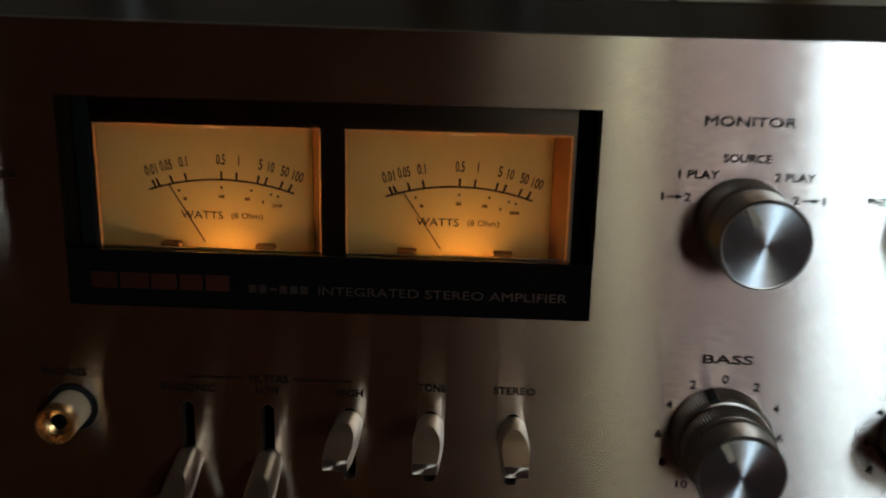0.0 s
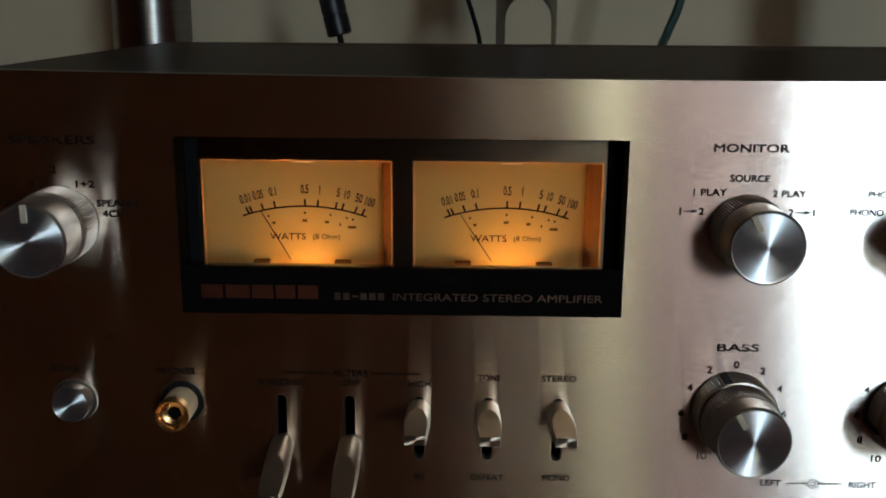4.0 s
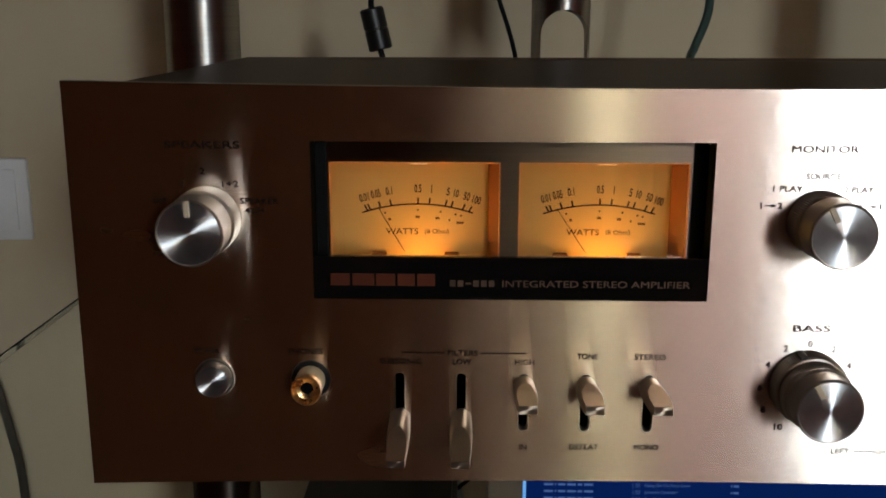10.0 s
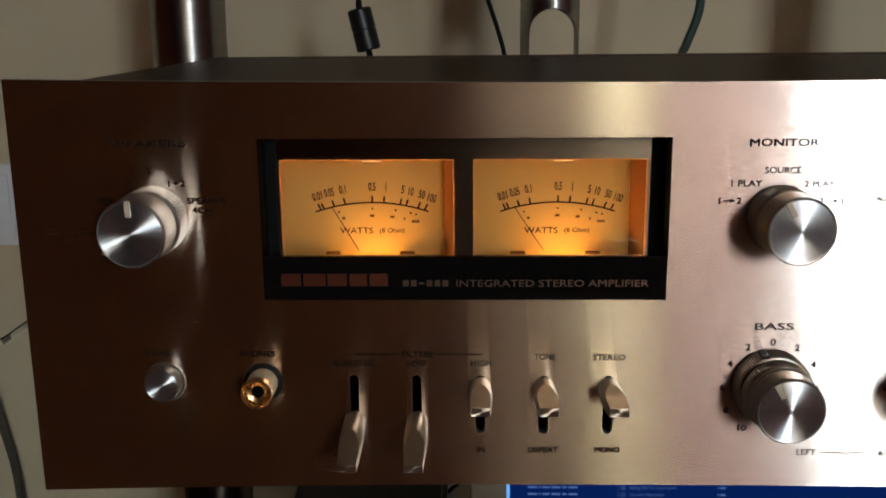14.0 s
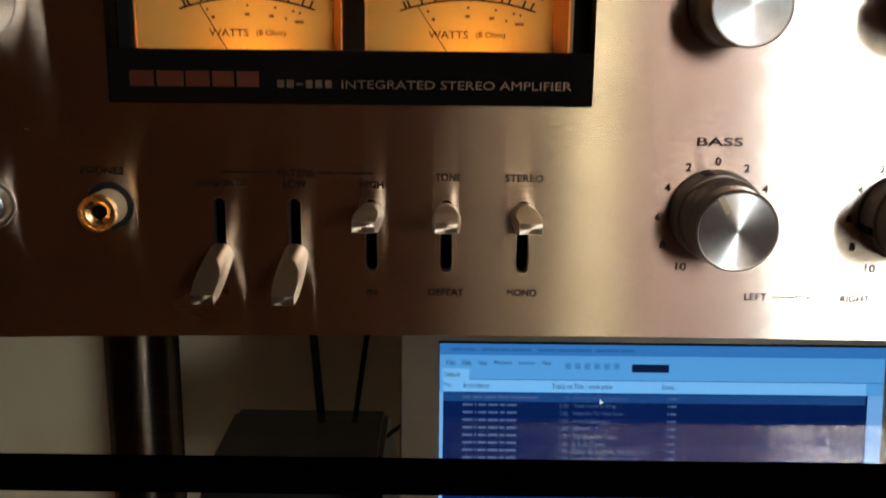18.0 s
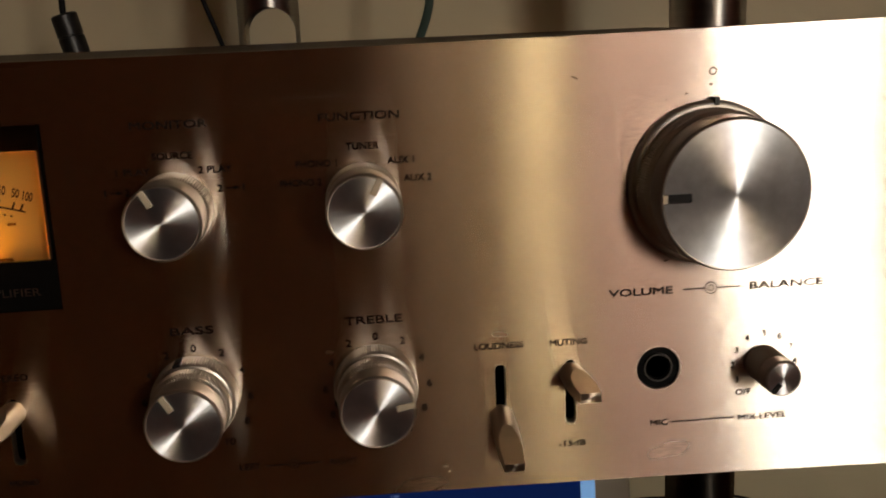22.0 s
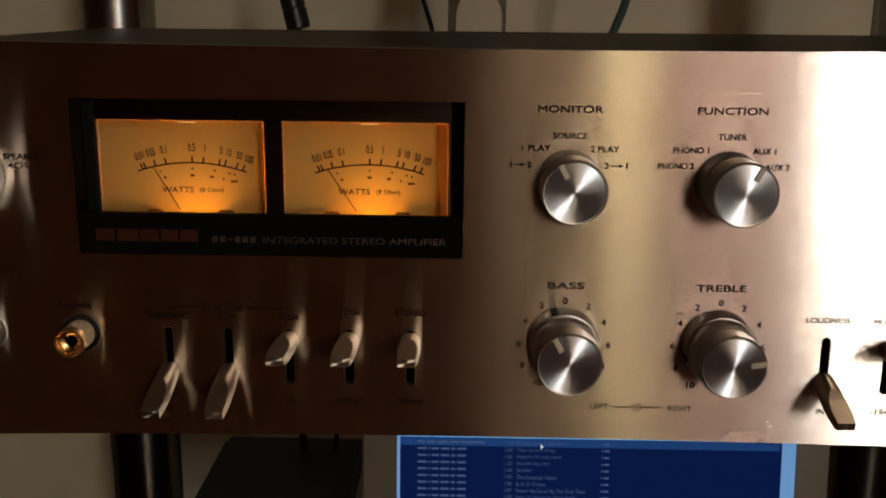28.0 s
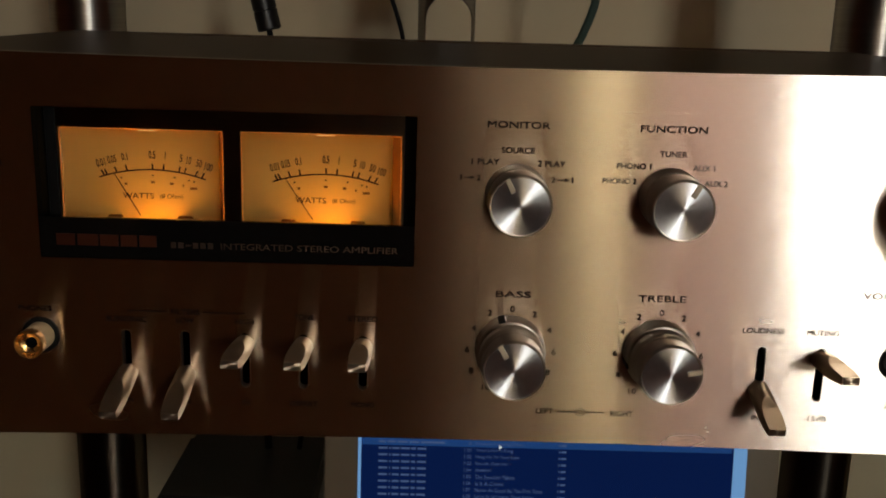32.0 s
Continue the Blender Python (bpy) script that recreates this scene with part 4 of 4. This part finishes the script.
knob("bass_knob", 0.0133, 0.0374, 0.0099, 0.0228, -30, "stacked aluminium tone knob with two ribbed rings", skirt=((0.0115, 0.33), (0.0104, 0.38), (0.0107, 0.58), (0.0101, 0.66)))
knob("treble_knob", 0.0624, 0.0372, 0.0099, 0.0226, 80, "stacked aluminium tone knob with two ribbed rings", skirt=((0.0115, 0.33), (0.0104, 0.38), (0.0107, 0.58), (0.0101, 0.66)))
knob("volume_knob", 0.1561, 0.0884, 0.0198, 0.0222, -90, "large turned aluminium volume knob on a balance ring", pointer=M_GROOVE, mark=(0.058, 0.60), skirt=((0.0226, 0.16), (0.0209, 0.22), (0.0206, 0.50), (0.0201, 0.56)))
knob("mix_level_knob", 0.1733, 0.0353, 0.0052, 0.0150, 218, "small ribbed mixing knob", pointer=M_GROOVE, mark=(0.13, 0.30), skirt=((0.0053, 0.70),))
part("balance_tick", box(0.1566, 0.1578, -0.0042, -0.0003, 0.1096, 0.1118), M_BLACK, amp)

for x, z, angle in ((0.0133, 0.0374, -17), (0.0624, 0.0372, -105)):
    bm = box(-0.0011, 0.0011, -0.0070, -0.0008, 0.0108, 0.01165, bevel=0.0002)
    bmesh.ops.rotate(bm, verts=bm.verts, matrix=Matrix.Rotation(radians(angle), 3, "Y"))
    bmesh.ops.translate(bm, verts=bm.verts, vec=(x, 0, z))
    part("ring_notch", bm, M_BLACK, amp, "dark index notch")

# power button in its ring
BX, BZ = -0.1728, 0.0376
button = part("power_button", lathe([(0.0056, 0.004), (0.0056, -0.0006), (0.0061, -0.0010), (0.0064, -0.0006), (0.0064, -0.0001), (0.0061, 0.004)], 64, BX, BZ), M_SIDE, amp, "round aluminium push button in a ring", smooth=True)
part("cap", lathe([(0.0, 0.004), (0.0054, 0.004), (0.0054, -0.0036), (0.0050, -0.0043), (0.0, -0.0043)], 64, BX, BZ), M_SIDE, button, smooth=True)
part("face", lathe([(0.0, -0.0045), (0.0050, -0.0045), (0.0050, -0.0042), (0.0, -0.0042)], 64, BX, BZ), M_TURNED_DIM, button)

# sockets
JX, JZ = -0.1422, 0.0374
part("phones_socket", lathe([(0.0061, -0.0004), (0.0061, 0.012), (0.0, 0.012)], 48, JX, JZ), M_BLACK, amp, "black headphone socket")
mic = part("microphone_socket", lathe([(0.0029, 0.012), (0.0033, 0.001), (0.0036, 0.0006), (0.0042, 0.0012), (0.0062, 0.0012), (0.0062, 0.012)], 48, 0.1430, 0.0355), M_RUBBER, amp, "black microphone socket", smooth=True)
part("contact_ring", lathe([(0.0037, 0.0014), (0.0038, 0.0003), (0.00415, 0.0003), (0.0042, 0.0014)], 48, 0.1430, 0.0355), M_RING, mic)
part("socket_bore", lathe([(0.0, 0.0105), (0.0036, 0.0105), (0.0036, 0.0108), (0.0, 0.0108)], 32, 0.1430, 0.0355), M_HOLE, mic)
plug = thing("headphone_adapter", (JX, 0.0, BASE + JZ), "gold plated headphone adapter plugged into a socket", "plug adapter")
part("collar", lathe([(0.0, 0.010), (0.0046, 0.010), (0.0046, -0.0072), (0.0043, -0.0078), (0.0, -0.0078)], 48), M_CREAM, plug, "ivory collar", smooth=True)
part("rim", lathe([(0.0044, -0.0076), (0.0047, -0.0078), (0.0047, -0.0104), (0.0044, -0.0108), (0.0040, -0.0104), (0.0034, -0.0086), (0.0020, -0.0081), (0.0018, -0.0079)], 48), M_GOLD, plug, "gold plated cone", smooth=True)
part("bore", lathe([(0.0, -0.0082), (0.0018, -0.0082), (0.0018, -0.0078), (0.0, -0.0078)], 32), M_HOLE, plug)


# ---- lever switches ----
def lever(x, up):
    """A round bat lever with a flat milled above and below towards its end; up: thrown to the upper end."""
    z = 0.0357 if up else 0.0258
    slope = radians(-4.5 if up else 15)
    L = 0.0278 if up else 0.0262
    body_r = [(0.0, 0.0013), (0.0024, 0.0013), (0.0026, 0.0029), (0.0030, 0.0032), (0.0038, 0.0033), (0.0100, 0.0035)]
    run = [(0.0120 + 0.0046 * k / 8, 0.0036) for k in range(9)]
    tip = [(0.0166 + (L - 0.0166) * k / 4, 0.0036) for k in range(1, 5)]
    bm = bmesh.new()
    rings = []
    for d, r in body_r + run + tip:
        h = g = r
        if d > 0.0120:
            k = min(1.0, (d - 0.0120) / 0.0046)
            h = r - (r - 0.0024) * k if k < 1 else 0.0024 + (0.0013 - 0.0024) * (d - 0.0166) / (L - 0.0166)
        if d > 0.0130:
            g = 0.0036 + (0.0027 - 0.0036) * (d - 0.0130) / (L - 0.0130)
        edge = math.acos(min(1.0, h / r))
        ring = []
        for side in (0, 1):
            s = 1 - 2 * side
            for n in range(5):
                u = s * r * math.sin(edge) * (n / 2 - 1)
                ring.append((u, s * (math.sqrt(r * r - u * u) if h >= r else h)))
            for n in range(1, 24):
                ang = edge + (math.pi - 2 * edge) * n / 24
                ring.append((s * r * math.sin(ang), s * r * math.cos(ang)))
        rings.append([bm.verts.new((max(-g, min(g, u)), -d, w)) for u, w in ring])
    k = len(rings[0])
    for a, b in zip(rings, rings[1:]):
        for n in range(k):
            bm.faces.new((a[n], a[(n + 1) % k], b[(n + 1) % k], b[n]))
    bm.faces.new(rings[0])
    last = rings[-1]
    bm.faces.new(last)
    tip = [v.co.copy() for v in last]
    bmesh.ops.remove_doubles(bm, verts=bm.verts, dist=1e-7)
    bmesh.ops.recalc_face_normals(bm, faces=bm.faces)
    turn = Matrix.Translation((x, 0.003, z)) @ Matrix.Rotation(slope, 4, "X")
    bm.transform(turn)
    ob = part("lever_switch", bm, M_LEVER, amp, "satin metal lever thrown " + ("up" if up else "down"), smooth=True)
    ob.data.set_sharp_from_angle(angle=radians(18))
    bm = bmesh.new()
    bm.faces.new([bm.verts.new((c.x * 0.97, c.y - 0.00004, c.z * 0.94)) for c in tip])
    bm.transform(turn)
    bmesh.ops.remove_doubles(bm, verts=bm.verts, dist=1e-7)
    part("end_face", bm, M_TIP, ob, "bright turned end")
    return ob


for name, x in SLOTS.items():
    lever(x, name in ("HIGH", "TONE", "STEREO", "MUTING"))

# ---- printed legends on the panel ----
PY = -0.00012


def legend(text, x0, x1, z, h=0.0018):
    return letters(text, x0, x1, z - h / 2, z + h / 2, PY, M_INK, amp, "legend", stroke=0.00011)


def rule(x0, x1, z, h=0.00035):
    part("rule", box(x0, x1, PY - 0.00005, PY + 0.00003, z - h / 2, z + h / 2), M_INK, amp)


def ring_mark(x, z, r, w=0.0003):
    bm = bmesh.new()
    k = 28
    a = [bm.verts.new((x + r * math.cos(2 * math.pi * n / k), PY, z + r * math.sin(2 * math.pi * n / k))) for n in range(k)]
    b = [bm.verts.new((x + (r - w) * math.cos(2 * math.pi * n / k), PY, z + (r - w) * math.sin(2 * math.pi * n / k))) for n in range(k)]
    for n in range(k):
        bm.faces.new((a[n], a[(n + 1) % k], b[(n + 1) % k], b[n]))
    part("ring_mark", bm, M_INK, amp)


for args in (("SPEAKERS", -0.1846, -0.1616, 0.1118, 0.0021), ("1", -0.1799, -0.1794, 0.1000), ("2", -0.1742, -0.1726, 0.1038), ("1+2", -0.1675, -0.1625, 0.0999), ("OFF", -0.1890, -0.1848, 0.0947), ("SPEAKER", -0.1622, -0.1505, 0.0947), ("4CH", -0.1608, -0.1550, 0.0918),
             ("POWER", -0.1790, -0.1710, 0.0466), ("PHONES", -0.1490, -0.1382, 0.0466), ("FILTERS", -0.0988, -0.0894, 0.0466), ("SUBSONIC", -0.1203, -0.1070, 0.0437), ("LOW", -0.0972, -0.0915, 0.0437), ("HIGH", -0.0777, -0.0716, 0.0437),
             ("TONE", -0.0583, -0.0518, 0.0458), ("STEREO", -0.0404, -0.0306, 0.0458), ("IN", -0.0759, -0.0735, 0.0151), ("IN", -0.1152, -0.1128, 0.0151), ("IN", -0.0958, -0.0934, 0.0151), ("DEFEAT", -0.0598, -0.0506, 0.0153), ("MONO", -0.0392, -0.0315, 0.0154),
             ("MONITOR", 0.0032, 0.0229, 0.1113, 0.0021), ("SOURCE", 0.0080, 0.0184, 0.1032), ("1 PLAY", -0.0015, 0.0073, 0.0994), ("2 PLAY", 0.0196, 0.0283, 0.0992), ("1", -0.0049, -0.0045, 0.0942), ("2", 0.0003, 0.0016, 0.0942), ("2", 0.0241, 0.0254, 0.0941), ("1", 0.0307, 0.0311, 0.0941),
             ("FUNCTION", 0.0515, 0.0726, 0.1112, 0.0021), ("TUNER", 0.0582, 0.0668, 0.1033), ("PHONO 1", 0.0448, 0.0556, 0.0992), ("PHONO 2", 0.0405, 0.0513, 0.0943), ("AUX 1", 0.0690, 0.0760, 0.0991), ("AUX 2", 0.0731, 0.0805, 0.0942),
             ("BASS", 0.0080, 0.0195, 0.0557, 0.0021), ("TREBLE", 0.0549, 0.0706, 0.0555, 0.0021), ("LEFT", 0.0232, 0.0290, 0.0150), ("RIGHT", 0.0484, 0.0560, 0.0147),
             ("LOUDNESS", 0.0903, 0.1041, 0.0455), ("MUTING", 0.1117, 0.1222, 0.0452), ("IN", 0.0963, 0.0988, 0.0146), ("-15dB", 0.1137, 0.1216, 0.0147), ("MIC", 0.1406, 0.1457, 0.0190), ("MIX LEVEL", 0.1667, 0.1813, 0.0186),
             ("VOLUME", 0.1286, 0.1468, 0.0584, 0.0021), ("BALANCE", 0.1691, 0.1906, 0.0582, 0.0021), ("OFF", 0.1658, 0.1703, 0.0265)):
    legend(*args)
for cx in (0.0137, 0.0630):
    for text, dx, dz in (("0", 0.0, 0.0137), ("2", -0.0074, 0.0121), ("2", 0.0074, 0.0120), ("4", -0.0125, 0.0068), ("4", 0.0125, 0.0067), ("6", -0.0145, -0.0008), ("6", 0.0143, -0.0009), ("8", -0.0130, -0.0082), ("8", 0.0127, -0.0081), ("10", -0.0078, -0.0140), ("10", 0.0077, -0.0140)):
        w = 0.0007 * (1 + 0.9 * (len(text) - 1))
        legend(text, cx + dx - w, cx + dx + w, 0.0370 + dz, 0.0020)
for text, x, z in (("1", 0.1662, 0.0304), ("2", 0.1646, 0.0349), ("3", 0.1657, 0.0393), ("4", 0.1687, 0.0427), ("5", 0.1738, 0.0439), ("6", 0.1783, 0.0427), ("7", 0.1818, 0.0393), ("8", 0.1831, 0.0347)):
    w = 0.0002 if text == "1" else 0.0006
    legend(text, x - w, x + w, z, 0.0018)
for x0, x1, z in ((-0.1135, -0.0999, 0.0466), (-0.0885, -0.0743, 0.0466), (0.0304, 0.0365, 0.0149), (0.0398, 0.0462, 0.0149), (0.1466, 0.1652, 0.0189), (0.1497, 0.1563, 0.0583), (0.1593, 0.1661, 0.0583)):
    rule(x0, x1, z)
for x0, x1, z in ((-0.0036, -0.0003, 0.0942), (0.0262, 0.0298, 0.0941)):
    rule(x0, x1, z, 0.0003)
    bm = bmesh.new()
    bm.faces.new([bm.verts.new(c) for c in ((x1 - 0.0014, PY, z - 0.0006), (x1 + 0.0002, PY, z), (x1 - 0.0014, PY, z + 0.0006))])
    part("arrow", bm, M_INK, amp)
for x, z, k in ((0.0382, 0.0149, 1.0), (0.1578, 0.0583, 1.15)):
    ring_mark(x, z, 0.0016 * k)
    ring_mark(x, z, 0.0008 * k)
ring_mark(0.1573, 0.1185, 0.0011, 0.00035)


# specks and scratches on the metal
M_SPECK = mat("brown speck", (0.12, 0.075, 0.05), 0.6)
M_SCRATCH = mat("bare scratch", (0.80, 0.74, 0.66), 0.25, 1.0)
for x, z, w, h, turn in ((0.1196, 0.1184, 0.0019, 0.0003, -25), (0.1446, 0.1114, 0.0005, 0.0004, 0), (0.1448, 0.0670, 0.0012, 0.0005, 10), (0.1568, 0.1150, 0.0008, 0.0006, 0), (-0.0112, 0.0458, 0.0005, 0.0004, 0), (-0.0103, 0.0286, 0.0004, 0.0004, 0), (0.1500, 0.1128, 0.0006, 0.0004, 0)):
    bm = box(-w / 2, w / 2, PY - 0.00006, PY + 0.00004, -h / 2, h / 2)
    bmesh.ops.rotate(bm, verts=bm.verts, matrix=Matrix.Rotation(radians(-turn), 3, "Y"))
    bmesh.ops.translate(bm, verts=bm.verts, vec=(x, 0, z))
    part("speck", bm, M_SPECK, amp)
for x, z, w, h, turn in ((0.0485, 0.1165, 0.045, 0.00005, 0.3), (-0.0760, 0.1196, 0.010, 0.00003, 70)):
    bm = box(-w / 2, w / 2, PY - 0.00003, PY + 0.00004, -h / 2, h / 2)
    bmesh.ops.rotate(bm, verts=bm.verts, matrix=Matrix.Rotation(radians(-turn), 3, "Y"))
    bmesh.ops.translate(bm, verts=bm.verts, vec=(x, 0, z))
    part("scratch", bm, M_SCRATCH, amp)
